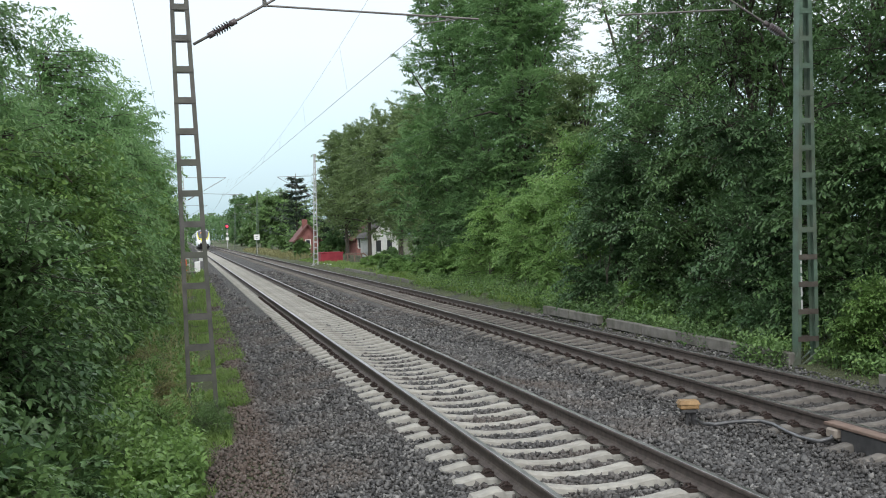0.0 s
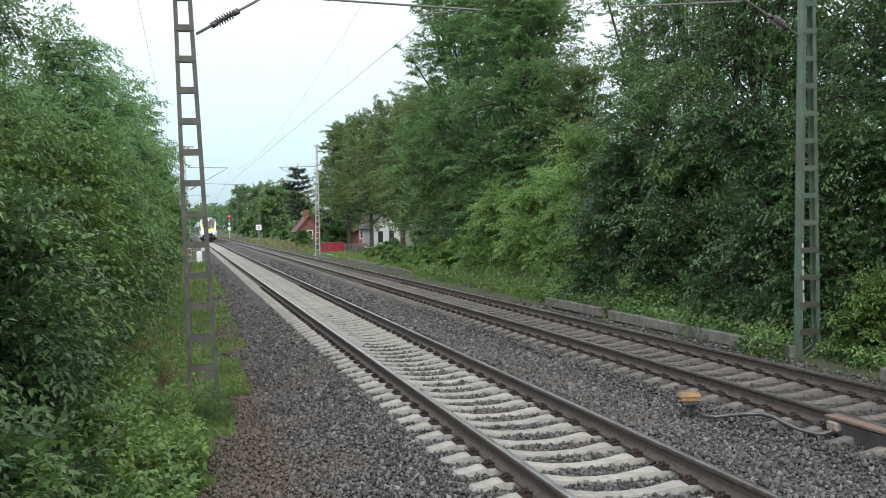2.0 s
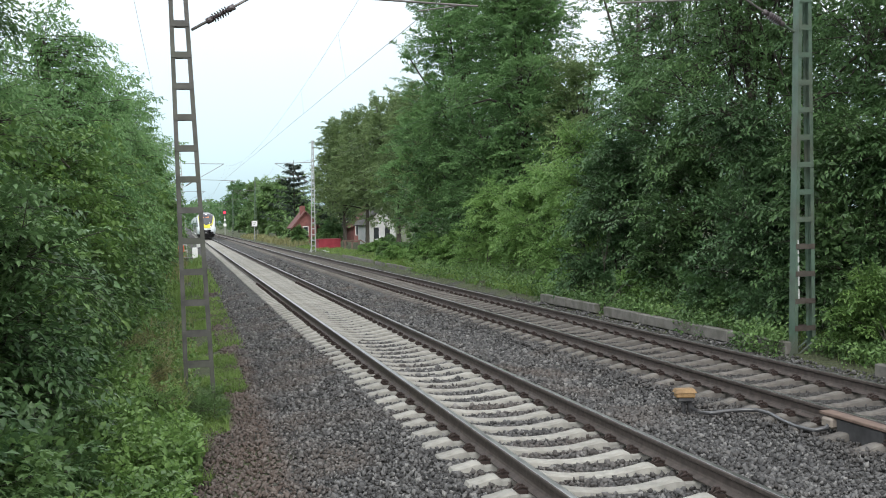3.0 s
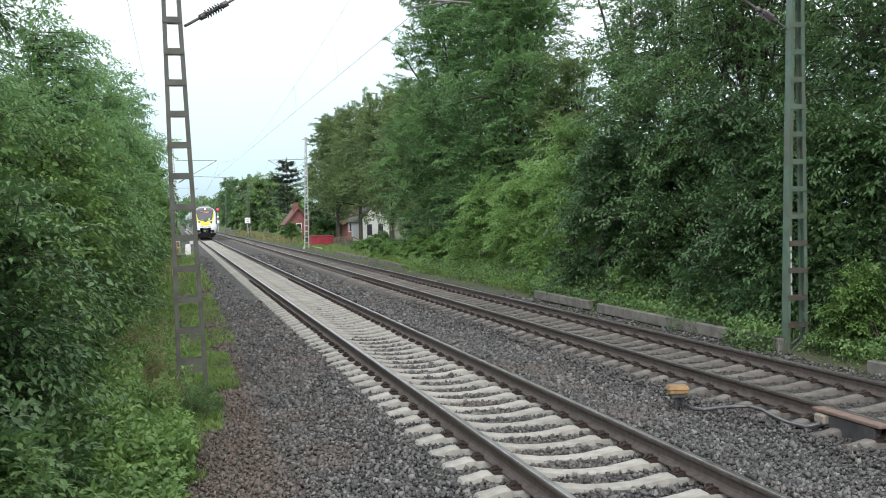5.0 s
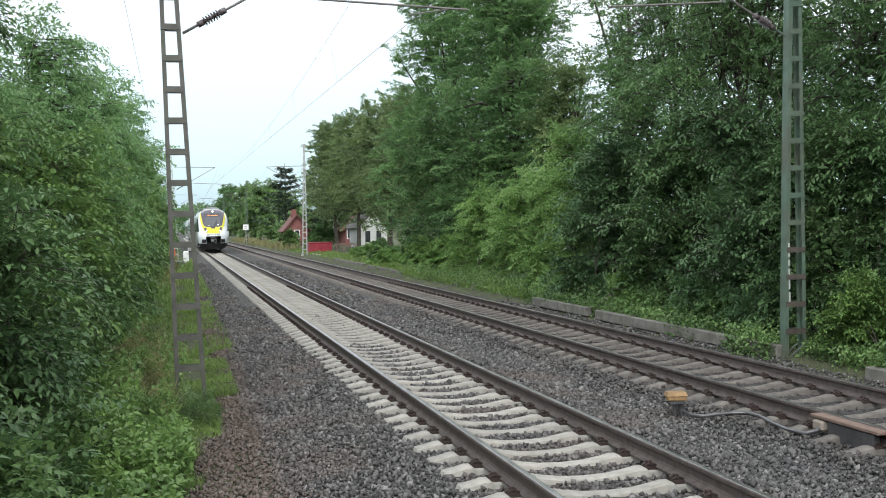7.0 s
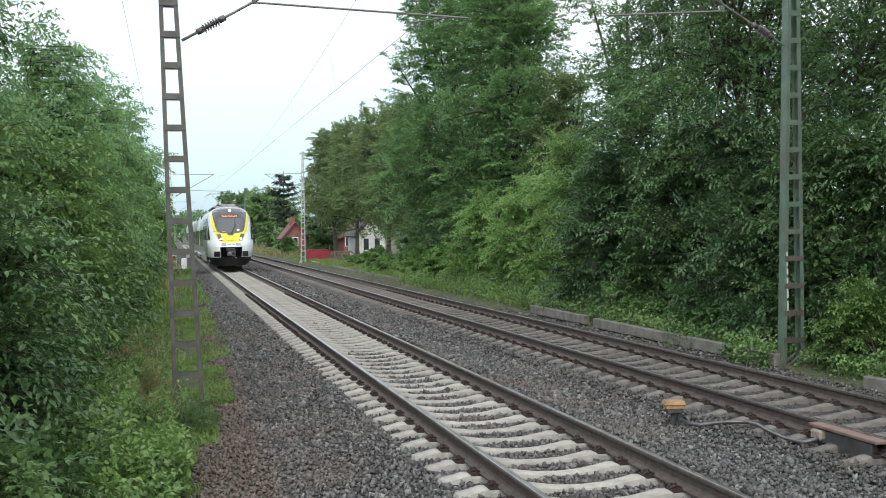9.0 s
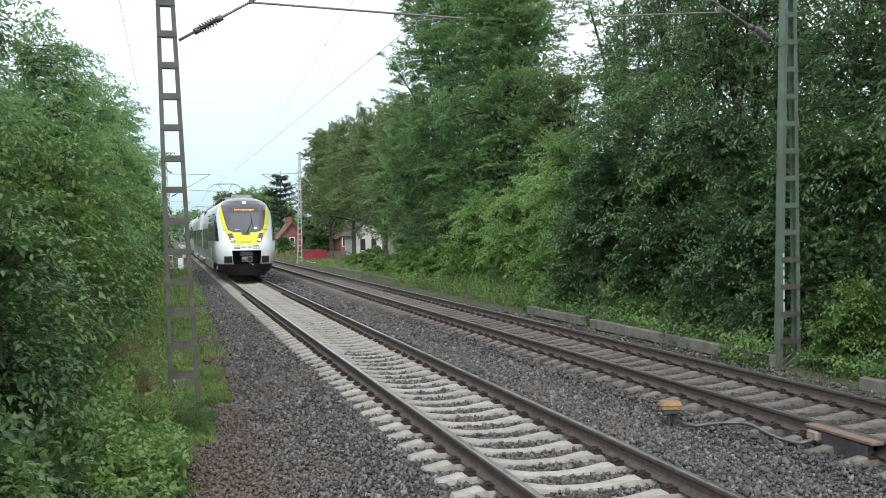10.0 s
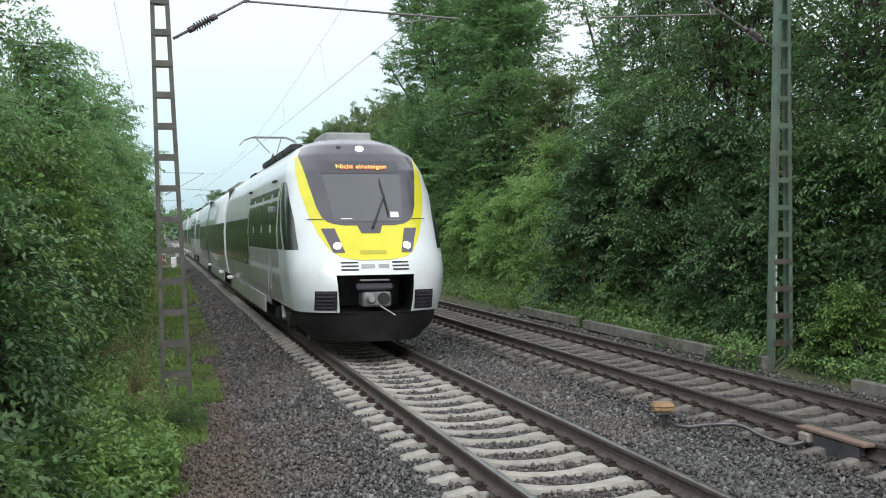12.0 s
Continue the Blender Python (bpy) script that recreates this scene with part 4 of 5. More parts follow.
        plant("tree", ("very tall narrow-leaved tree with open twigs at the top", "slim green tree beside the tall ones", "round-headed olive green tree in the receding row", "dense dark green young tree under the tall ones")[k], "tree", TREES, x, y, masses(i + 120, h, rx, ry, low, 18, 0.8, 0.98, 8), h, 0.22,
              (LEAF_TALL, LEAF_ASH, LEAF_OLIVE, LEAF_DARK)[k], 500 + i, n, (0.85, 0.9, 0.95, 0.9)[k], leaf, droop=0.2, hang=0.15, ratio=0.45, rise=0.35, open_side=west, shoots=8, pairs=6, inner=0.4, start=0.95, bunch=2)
    # far growth beyond the houses
    # kind 2 gives the far trees lighter leaves in place of distance haze
    for i, (x, y, h, rx, ry, n, m) in enumerate([(13.5, 140, 3.6, 3.0, 5, 130, 2), (13, 168, 5.4, 3.6, 8, 200, 2), (13.2, 205, 10.2, 4.4, 10, 360, 2), (13.0, 250, 12.0, 5, 14, 320, 2), (11.5, 310, 13.5, 5, 20, 260, 0), (-7.2, 95, 9.5, 2.2, 8, 260, 1), (-7.6, 120, 9.5, 2.6, 11, 220, 1), (-8.5, 160, 10, 3, 18, 200, 1),
                                                  (8.7, 121, 1.5, 0.7, 1.5, 60, 2), (10.9, 112, 2.6, 1.0, 2.0, 90, 0), (12.6, 88, 1.2, 1.0, 3.0, 90, 2), (12.4, 74, 2.0, 1.4, 3.0, 120, 2), (8.5, 64, 0.8, 0.8, 2.5, 110, 3), (9.2, 70, 0.75, 0.9, 3.0, 110, 2), (9.8, 78, 0.7, 1.0, 3.5, 110, 3), (9.2, 104, 1.3, 0.9, 2.5, 70, 2)]):
        plant("tree" if h > 5 else "bush", ("distant dark green tree", "distant green tree beside the line", "distant bright green growth by the houses", "low bright green growth on the far verge")[m], "tree" if h > 5 else "bush", TREES, x, y, masses(i + 160, h, rx, ry, 0.08, 12, 0.7, 0.95), h * 0.9, 0.2,
              (LEAF_DARK, LEAF_ASH, LEAF_LEFT, LEAF_BRIGHT)[m], 600 + i, n, 1.9 if y > 115 and h > 2 else 0.8 if h > 2.2 else 0.4, 0.5 if y > 115 else 0.26 if h > 2.2 else 0.18, ratio=0.5, shoots=8, pairs=6)


right_wood()


def conifer(x, y, h, r, seed):
    rng = np.random.default_rng(seed)
    t = thing("conifer", "tall dark spruce with tiered drooping branches", "tree", TREES, at=pose(x, y, -0.4))
    part("trunk", rod_bm((0, 0, 0), (0, 0, h), 0.2, 0.03, 7), BARK, t)
    pos, axis, nrm, L = [], [], [], []
    for tier in range(10):
        reach = r * (1 - tier / 10.5) + 0.15
        for k in range(7):
            z = h * (0.25 + 0.75 * (tier + rng.uniform(-0.35, 0.35)) / 10)
            a = 2 * math.pi * (k / 7) + tier * 0.9 + rng.normal() * 0.2
            n = 10
            ln = reach * rng.uniform(0.6, 1.15)
            s = np.linspace(0.1, 1, n)
            for sd in (-1, 1):
                pos.append(np.stack([np.cos(a) * ln * s, np.sin(a) * ln * s, z - 0.1 * ln * s + 0.3 * ln * s ** 2], 1))
                ax = np.array([math.cos(a + sd * 0.9), math.sin(a + sd * 0.9), -0.35])
                axis.append(np.tile(ax, (n, 1)) + rng.normal(size=(n, 3)) * 0.2)
                nrm.append(np.tile((0, 0, 1.0), (n, 1)) + rng.normal(size=(n, 3)) * 0.3)
                L.append(np.full(n, 0.75) * rng.uniform(0.7, 1.2, n))
    L = np.concatenate(L)
    v, f = leaf_arrays(np.concatenate(pos), np.concatenate(axis), np.concatenate(nrm), L, L * 0.3)
    part("crown", soup("crown", v, f, LEAF_CONIFER), None, t)


conifer(11.1, 150, 11.0, 4.6, 1)
conifer(13.6, 128, 9.0, 2.6, 2)


def blades(name, label, regions, material, seed, lean=0.55):
    """Grass and weeds: single bent blades; regions: x0, x1, y0, y1, count, height."""
    rng = np.random.default_rng(seed)
    P, H = [], []
    for x0, x1, y0, y1, n, h in regions:
        P.append(np.stack([rng.uniform(x0, x1, n), rng.uniform(y0, y1, n)], 1))
        H.append(h * rng.uniform(0.35, 1.2, n))
    P, H = np.concatenate(P), np.concatenate(H)
    keep = np.array([noise.noise(Vector((a * 1.3, b * 0.9, seed))) for a, b in P]) > -0.12
    P, H = P[keep], H[keep]
    n = len(P)
    zz = np.array([bed_height(x) for x in P[:, 0]]) - 0.02
    a = rng.uniform(0, 2 * np.pi, n)
    d = np.stack([np.cos(a), np.sin(a), np.zeros(n)], 1)
    s = np.stack([-np.sin(a), np.cos(a), np.zeros(n)], 1)
    w = H * rng.uniform(0.01, 0.026, n) + 0.003 + 0.00012 * P[:, 1]
    base = np.column_stack([P, zz])
    mid = base + d * (H * lean * 0.35)[:, None]
    mid[:, 2] += H * 0.6
    tip = base + d * (H * lean * rng.uniform(0.6, 2.4, n))[:, None]
    tip[:, 2] += H
    v = np.stack([base - s * w[:, None], base + s * w[:, None], mid + s * w[:, None] * 0.8, mid - s * w[:, None] * 0.8, tip], 1).reshape(-1, 3)
    f = (np.arange(n)[:, None, None] * 5 + np.array([[0, 1, 2], [0, 2, 3], [3, 2, 4]])[None]).reshape(-1, 3)
    ob = new(name, soup(name, v, f, material))
    tagged(ob, label, "grass", kind="stuff")


blades("verge_grass", "uneven green grass on the verge beside the path", [
    (-4.6, -3.4, 9.5, 16, 9000, 0.15), (-4.6, -3.7, 12.5, 19, 3500, 0.28), (-3.8, -3.1, 14.0, 16.4, 2500, 0.13), (-3.6, -2.75, 17, 23, 5000, 0.12), (-4.7, -2.7, 16, 24, 20000, 0.11), (-4.8, -2.45, 23, 40, 18000, 0.14), (-4.9, -2.3, 40, 90, 12000, 0.3),
    (6.9, 8.4, 31, 60, 12000, 0.26), (7.2, 9.5, 60, 110, 9000, 0.2), (6.75, 8.0, 12, 30, 3000, 0.18)], GRASS, 7)
blades("dry_weeds", "pale dry weeds and grass stalks beside the line", [(-4.3, -3.5, 13.5, 18, 420, 0.5), (-4.6, -3.4, 18, 30, 500, 0.4), (6.8, 9.5, 112, 210, 4500, 0.6), (-4.5, -3.4, 50, 110, 1200, 0.7)], WEEDS, 8)


def verge_herbs():
    """Broad-leaved weeds between the grass and along the wall tops."""
    rng = np.random.default_rng(44)
    P = np.concatenate([np.stack([rng.uniform(a, b, n), rng.uniform(c, d, n), rng.uniform(0.02, h, n)], 1) for a, b, c, d, n, h in (
        (-4.7, -3.6, 9, 15, 6500, 0.4), (-5.0, -4.1, 11, 19, 6000, 0.7), (-4.2, -3.5, 11.2, 13.0, 3000, 0.5), (-4.8, -3.4, 16, 30, 3500, 0.3), (6.58, 7.1, 18.2, 32, 5000, 0.42), (6.36, 6.7, 17.45, 19.2, 1200, 0.42), (6.75, 8.1, 13.6, 17.2, 4500, 0.3), (6.45, 6.75, 20.5, 22.0, 350, 0.36), (7.1, 8.6, 18, 32, 6000, 0.6), (6.6, 8.6, 32, 52, 6500, 0.55), (6.55, 8.2, 12, 16, 2500, 0.35))])
    P[:, 2] += [bed_height(x) for x in P[:, 0]]
    for name, label, Q, leaf in (("verge_weeds", "low bright green broad-leaved weeds beside the path", P[P[:, 0] < 0], LEAF_FRESH),
                                 ("wall_weeds", "low broad-leaved green weeds along the low wall", P[P[:, 0] > 0], LEAF_LEFT)):
        n = len(Q)
        L = rng.uniform(0.045, 0.11, n)
        v, f = leaf_arrays(Q, rng.normal(size=(n, 3)), np.array([0, 0, 1.0]) + rng.normal(size=(n, 3)) * 0.4, L, L * 0.6)
        tagged(new(name, soup(name, v, f, leaf)), label, "weeds", kind="stuff")


verge_herbs()


def far_wood():
    """The wooded rise that closes the line of sight."""
    rng = np.random.default_rng(9)
    n = 26000
    x = rng.uniform(-70, 130, n)
    y = rng.uniform(480, 560, n)
    top = 10 + 1.6 * np.sin(x * 0.05 + 1) + 1.2 * np.sin(x * 0.21)
    z = top * rng.random(n) ** 0.6
    pos = np.stack([x, y, z], 1)
    L = rng.uniform(0.9, 1.8, n)
    v, f = leaf_arrays(pos, rng.normal(size=(n, 3)), np.array([0, -0.6, 1.0]) + rng.normal(size=(n, 3)) * 0.4, L, L * 0.7)
    tagged(new("far_wood", soup("far_wood", v, f, LEAF_DARK)), "distant wooded rise beyond the end of the straight line", "woods", kind="stuff")


far_wood()


# ---- houses and trackside objects ----
BRICK_RED = surface("red_brick_wall", (0.15, 0.06, 0.055), (0.22, 0.09, 0.08), 3, 0.9, 0, 0.3, 20)
ROOF_RED = surface("red_roof_tiles", (0.11, 0.05, 0.045), (0.17, 0.075, 0.065), 2, 0.85, 0, 0.4, 14)
ROOF_GREY = surface("grey_roof_tiles", (0.11, 0.1, 0.095), (0.19, 0.175, 0.165), 2, 0.85, 0, 0.4, 14)
PLASTER = surface("white_plaster", (0.66, 0.67, 0.66), (0.78, 0.78, 0.76), 2, 0.9, 0, 0.1, 30)
DARK_PANE = plain("dark_window_pane", (0.03, 0.035, 0.04), 0.08)
RED_PAINT = surface("red_painted_metal", (0.24, 0.02, 0.035), (0.33, 0.035, 0.055), 2, 0.5, 0, 0.05)
WOOD_BROWN = surface("rusty_brown_plate", (0.125, 0.085, 0.066), (0.18, 0.125, 0.1), 8, 0.8, 0, 0.3, 60)
WHITE_PAINT = surface("white_paint", (0.68, 0.69, 0.68), (0.8, 0.8, 0.78), 5, 0.6, 0, 0.05)
YELLOW_CAP = surface("ochre_cap_paint", (0.21, 0.125, 0.05), (0.3, 0.19, 0.085), 14, 0.65, 0, 0.25, 60, dirt=(0.16, 0.1, 0.05), dirt_scale=6)
BLACK_RUBBER = surface("black_rubber", (0.03, 0.03, 0.032), (0.06, 0.06, 0.062), 9, 0.55, 0, 0.1)
CABLE = surface("dark_glossy_cable", (0.04, 0.04, 0.042), (0.075, 0.075, 0.078), 9, 0.28, 0, 0.05, coat=0.4)
ORANGE = surface("orange_red_plastic", (0.5, 0.09, 0.04), (0.62, 0.13, 0.06), 5, 0.5)


def gable_house(name, label, x, y, w, d, eave, ridge, wall_mat, roof_mat, windows, chimney=False):
    h = thing(name, label, "house", at=pose(x, y, -0.5))
    verts = [(-w / 2, 0, 0), (w / 2, 0, 0), (w / 2, 0, eave), (0, 0, ridge), (-w / 2, 0, eave), (-w / 2, d, 0), (w / 2, d, 0), (w / 2, d, eave), (0, d, ridge), (-w / 2, d, eave)]
    faces = [(0, 1, 2, 3, 4), (9, 8, 7, 6, 5), (0, 4, 9, 5), (1, 6, 7, 2), (0, 5, 6, 1)]
    part("wall", mesh_from("wall", verts, faces, wall_mat), None, h)
    sl = math.hypot(w / 2, ridge - eave)
    for s in (-1, 1):
        nx, nz = s * (ridge - eave) / sl, (w / 2) / sl
        lo = Vector((s * (w / 2 + 0.35), 0, eave - 0.35 * (ridge - eave) / (w / 2)))
        hi = Vector((0, 0, ridge))
        off = Vector((nx, 0, nz)) * 0.14
        v = []
        for yy in (-0.35, d + 0.35):
            for p in (lo, hi, hi + off, lo + off):
                v.append((p.x, yy, p.z + 0.01))
        part("roof", mesh_from("roof", v, [(0, 1, 2, 3), (7, 6, 5, 4), (0, 4, 5, 1), (1, 5, 6, 2), (2, 6, 7, 3), (3, 7, 4, 0)], roof_mat), None, h)
    for wx, wz, ww, wh in windows:
        win = part("window", box_bm(wx - ww / 2 - 0.07, wx + ww / 2 + 0.07, -0.05, 0.03, wz - wh / 2 - 0.07, wz + wh / 2 + 0.07), WHITE_PAINT, h)
        part("pane", box_bm(wx - ww / 2, wx + ww / 2, -0.062, -0.045, wz - wh / 2, wz + wh / 2), DARK_PANE, win)
    if chimney:
        part("chimney", box_bm(-0.5, 0.1, 1.0, 1.6, ridge - 0.6, ridge + 0.7, 0.02), BRICK_RED, h)


gable_house("brick_cottage", "small red brick house with a steep red tiled roof", 10.15, 128, 2.5, 5, 2.4, 3.9, BRICK_RED, ROOF_RED, [(0.0, 1.75, 0.5, 0.9)], True)
gable_house("white_house", "white plastered house half hidden by trees", 15.2, 138, 3.0, 9, 2.6, 4.8, PLASTER, ROOF_GREY, [(-0.7, 1.7, 0.6, 1.0), (0.7, 1.7, 0.6, 1.0)], True)
gable_house("white_house", "pale plastered house with a grey roof among the trees", 15.5, 108, 2.6, 7, 2.6, 4.0, PLASTER, ROOF_GREY, [(-0.6, 1.5, 0.5, 1.1), (0.5, 1.5, 0.5, 1.1)])
gable_house("brick_cottage", "low brick house behind the trees", 16.9, 124, 3.5, 7, 2.3, 3.8, BRICK_RED, ROOF_RED, [(-1.2, 1.7, 0.7, 1.0)], True)


def trackside():
    shed = thing("site_container", "red painted metal container beside the far track", "container", at=pose(8.75, 96, -0.5))
    part("body", box_bm(-0.95, 0.95, 0, 2.2, 0.15, 1.15, 0.03), RED_PAINT, shed)
    part("lid", box_bm(-1.0, 1.0, -0.05, 2.25, 1.15, 1.22), RED_PAINT, shed)
    for s in (-0.8, 0.8):
        part("skid", box_bm(s - 0.08, s + 0.08, 0, 2.2, 0, 0.15), BLACK_RUBBER, shed)
    bench = thing("timber_stack", "brown timber frame beside the red container", "timber", at=pose(10.4, 94, -0.5))
    for s in (-0.6, 0.0, 0.6):
        part("post", box_bm(s - 0.06, s + 0.06, -0.06, 0.06, 0, 1.0), WOOD_BROWN, bench)
    part("rail", box_bm(-0.8, 0.8, -0.09, 0.09, 1.0, 1.12), WOOD_BROWN, bench)
    part("prop", bar_bm((0.7, 0, 1.1), (2.2, 0, 0.1), 0.1), WOOD_BROWN, bench)
    beam = thing("white_beam", "long white painted beam lying by the track", "beam", at=pose(7.7, 88, -0.35))
    part("beam", bar_bm((0, 0, 0.1), (0.3, 18, 0.1), 0.3, 0.2), WHITE_PAINT, beam)
    # signal at red and a white board further on
    sig = thing("railway_signal", "main signal on a grey post showing a red light", "signal", at=pose(6.7, 281, -0.5))
    part("post", rod_bm((0, 0, 0), (0, 0, 4.9), 0.09), MAST_PALE, sig)
    part("head", box_bm(-0.45, 0.45, -0.15, 0.15, 4.9, 6.4, 0.05), BLACK_RUBBER, sig)
    part("red_light", rod_bm((0, -0.16, 5.65), (0, -0.3, 5.65), 0.27, 0.29, 14), glowing("red_signal_light", (1.0, 0.03, 0.06), 1.6), sig, "glowing red lamp")
    part("plate", box_bm(-0.35, 0.35, -0.14, -0.1, 2.2, 2.9), WHITE_PAINT, sig, "white plate")
    part("plate", box_bm(-0.2, 0.2, -0.14, -0.1, 3.6, 4.0), WHITE_PAINT, sig, "white plate")
    board = thing("track_sign", "square white sign board on a thin post", "sign", at=pose(6.75, 166, -0.5))
    part("post", rod_bm((0, 0, 0), (0, 0, 2.3), 0.05), MAST_PALE, board)
    part("board", box_bm(-0.4, 0.4, -0.08, -0.05, 2.3, 3.1), WHITE_PAINT, board)
    bm = bmesh.new()
    for z, ww in ((2.82, 0.18), (2.55, 0.12)):
        box_bm(-ww, ww, -0.086, -0.081, z - 0.03, z + 0.03, bm=bm)
    part("marks", bm, BLACK_RUBBER, board, "dark unreadable marks")
    # barriers and a white stone by the left edge
    for i, (x, y) in enumerate(((-3.95, 84), (-3.6, 86))):
        b = thing("barrier_post", "orange-red plastic barrier post at the verge", "barrier", "barrier posts", at=pose(x, y, -0.5))
        part("post", rod_bm((0, 0, 0), (0, 0, 1.15), 0.13, 0.08), ORANGE, b)
        part("foot", box_bm(-0.3, 0.3, -0.3, 0.3, 0, 0.12, 0.02), BLACK_RUBBER, b)
    st = thing("marker_stone", "white painted stone marker beside the track", "marker", at=pose(-2.75, 84, -0.5))
    part("stone", box_bm(-0.2, 0.2, -0.2, 0.2, 0, 1.0, 0.05), WHITE_PAINT, st)
    slab = thing("concrete_slab", "pale concrete slab lying in the grass", "slab", at=pose(-3.6, 82, -0.5))
    part("slab", box_bm(-0.7, 0.7, -1.5, 1.5, 0, 0.35, 0.03), CONCRETE, slab)
    km = thing("distance_post", "small white post beside the rail", "marker", at=pose(-1.9, 128, -0.45))
    part("post", box_bm(-0.2, 0.2, -0.12, 0.12, 0, 0.95, 0.03), WHITE_PAINT, km)


trackside()


def lineside_box():
    """Ochre-capped connection box on a short post, its cable and the contact plate at the far rail."""
    b = thing("connection_box", "ochre-capped dark connection box on a short post in the gravel", "box", at=pose(2.26, 12.46, -0.3) @ pose(0, 0, 0, 0, 0, -12) @ Matrix.Diagonal((0.74, 0.74, 0.97, 1)))
    bm = box_bm(-0.155, 0.155, -0.11, 0.11, 0.24, 0.3, 0.012)
    part("body", bm, YELLOW_CAP, b, "dirty ochre casing")
    v = [(-0.175, -0.125, 0.3), (0.175, -0.125, 0.3), (0.175, 0.125, 0.3), (-0.175, 0.125, 0.3), (-0.145, -0.095, 0.345), (0.145, -0.095, 0.345), (0.145, 0.095, 0.345), (-0.145, 0.095, 0.345)]
    part("lid", mesh_from("lid", v, [(3, 2, 1, 0), (4, 5, 6, 7), (0, 1, 5, 4), (1, 2, 6, 5), (2, 3, 7, 6), (3, 0, 4, 7)], YELLOW_CAP), None, b)
    part("under_casing", box_bm(-0.13, 0.13, -0.09, 0.09, 0.19, 0.24, 0.01), BLACK_RUBBER, b)
    part("post", rod_bm((-0.02, 0, -0.1), (-0.02, 0, 0.2), 0.035), BLACK_RUBBER, b)
    part("cable_neck", tube_mesh("cable_neck", [(0.07, -0.02, 0.2), (0.08, -0.02, 0.12), (0.1, -0.02, 0.03), (0.16, -0.02, -0.01)], 0.045, BLACK_RUBBER, 8), None, b)
    c = thing("ground_cable", "black sheathed cable lying across the gravel", "cable")
    bends = [(2.33, 12.42), (2.3, 12.1), (2.36, 11.97), (2.54, 11.98), (2.74, 11.97), (2.9, 11.88), (2.94, 11.66), (2.88, 11.25), (2.85, 10.92), (2.88, 10.64), (3.02, 10.6), (3.08, 10.66)]
    rise = [-0.2, -0.2, -0.19, -0.18, -0.175, -0.17, -0.175, -0.19, -0.195, -0.19, -0.16, -0.12]
    pts = []
    for i in range(len(bends) - 1):
        for u in (0.0, 0.33, 0.67):
            p = Vector((*bends[i], rise[i])).lerp(Vector((*bends[i + 1], rise[i + 1])), u)
            pts.append(tuple(p))
    part("sheath", tube_mesh("sheath", pts, 0.024, CABLE, 8), None, c)
    d = thing("rail_contact", "brown covered rail contact device clamped to the far track", "track device", at=pose(3.2465, 10.22, 0))
    part("cover", box_bm(-0.185, -0.04, -0.6, 0.6, -0.045, -0.01, 0.006), WOOD_BROWN, d, "rust-brown cover plate")
    part("bracket", box_bm(-0.17, -0.085, -0.5, 0.3, -0.3, -0.055, 0.01), BLACK_RUBBER, d)
    part("plug", box_bm(-0.21, -0.1, 0.33, 0.53, -0.17, -0.06, 0.02), surface("grey_brown_plug", (0.2, 0.17, 0.145), (0.28, 0.24, 0.2), 9, 0.7), d, "pale plug block")


lineside_box()


# ---- the train ----
TRAIN_WHITE = surface("white_train_paint", (0.55, 0.6, 0.615), (0.63, 0.68, 0.69), 1.2, 0.28, 0, 0.0, coat=0.4, dirt=(0.5, 0.49, 0.46), dirt_scale=0.9, dirt_amount=0.35)
TRAIN_YELLOW = surface("yellow_train_paint", (0.56, 0.52, 0.018), (0.64, 0.59, 0.03), 1.5, 0.3, 0, 0.0, coat=0.4)
TRAIN_MASK = surface("dark_violet_grey_mask", (0.052, 0.047, 0.06), (0.065, 0.06, 0.074), 2, 0.22, 0, 0.0, coat=0.5)
TRAIN_BLACK = surface("black_skirt", (0.006, 0.006, 0.007), (0.014, 0.014, 0.014), 3, 0.55, 0, 0.1, 30, dirt=(0.03, 0.026, 0.024), dirt_scale=2)
TRAIN_GREY = surface("grey_roof_gear", (0.2, 0.21, 0.21), (0.32, 0.33, 0.33), 3, 0.5, 0.2, 0.05)
TRAIN_STEEL = surface("coupler_steel", (0.16, 0.16, 0.165), (0.28, 0.28, 0.28), 12, 0.45, 0.6, 0.1)
WINDSCREEN = glass_material("grey_windscreen_glass", (0.048, 0.053, 0.058))
SIDE_GLASS = glass_material("dark_side_glass", (0.014, 0.02, 0.018), 0.16, 0.35)
LAMP_WHITE = glowing("headlight_glow", (1.0, 0.98, 0.94), 4.0)
LAMP_GLASS = plain("headlight_casing", (0.075, 0.068, 0.085), 0.15, 0.2, 0.6)
DISPLAY = plain("display_band", (0.045, 0.045, 0.052), 0.25, 0, 0.3)
AMBER = glowing("amber_display_text", (1.0, 0.33, 0.08), 1.3)
# side paint greyed to stand in for dark foliage mirrored in white sides
TRAIN_SHADED_SIDE = surface("shade_greyed_side_paint", (0.3, 0.31, 0.31), (0.38, 0.39, 0.385), 1.0, 0.3, 0.15, 0.0, coat=0.3, dirt=(0.22, 0.2, 0.17), dirt_scale=0.8, dirt_amount=0.5)
SEAM = plain("dark_seam", (0.03, 0.03, 0.032), 0.6)

UNIT_LENGTH = 56.2
ZP = [0.75, 1.0, 1.4, 2.2, 2.8, 3.3, 3.6, 3.8, 3.92, 3.98]


def half_width(z):
    return float(np.interp(z, ZP, [1.32, 1.375, 1.435, 1.463, 1.42, 1.32, 1.19, 0.99, 0.72, 0.45]))


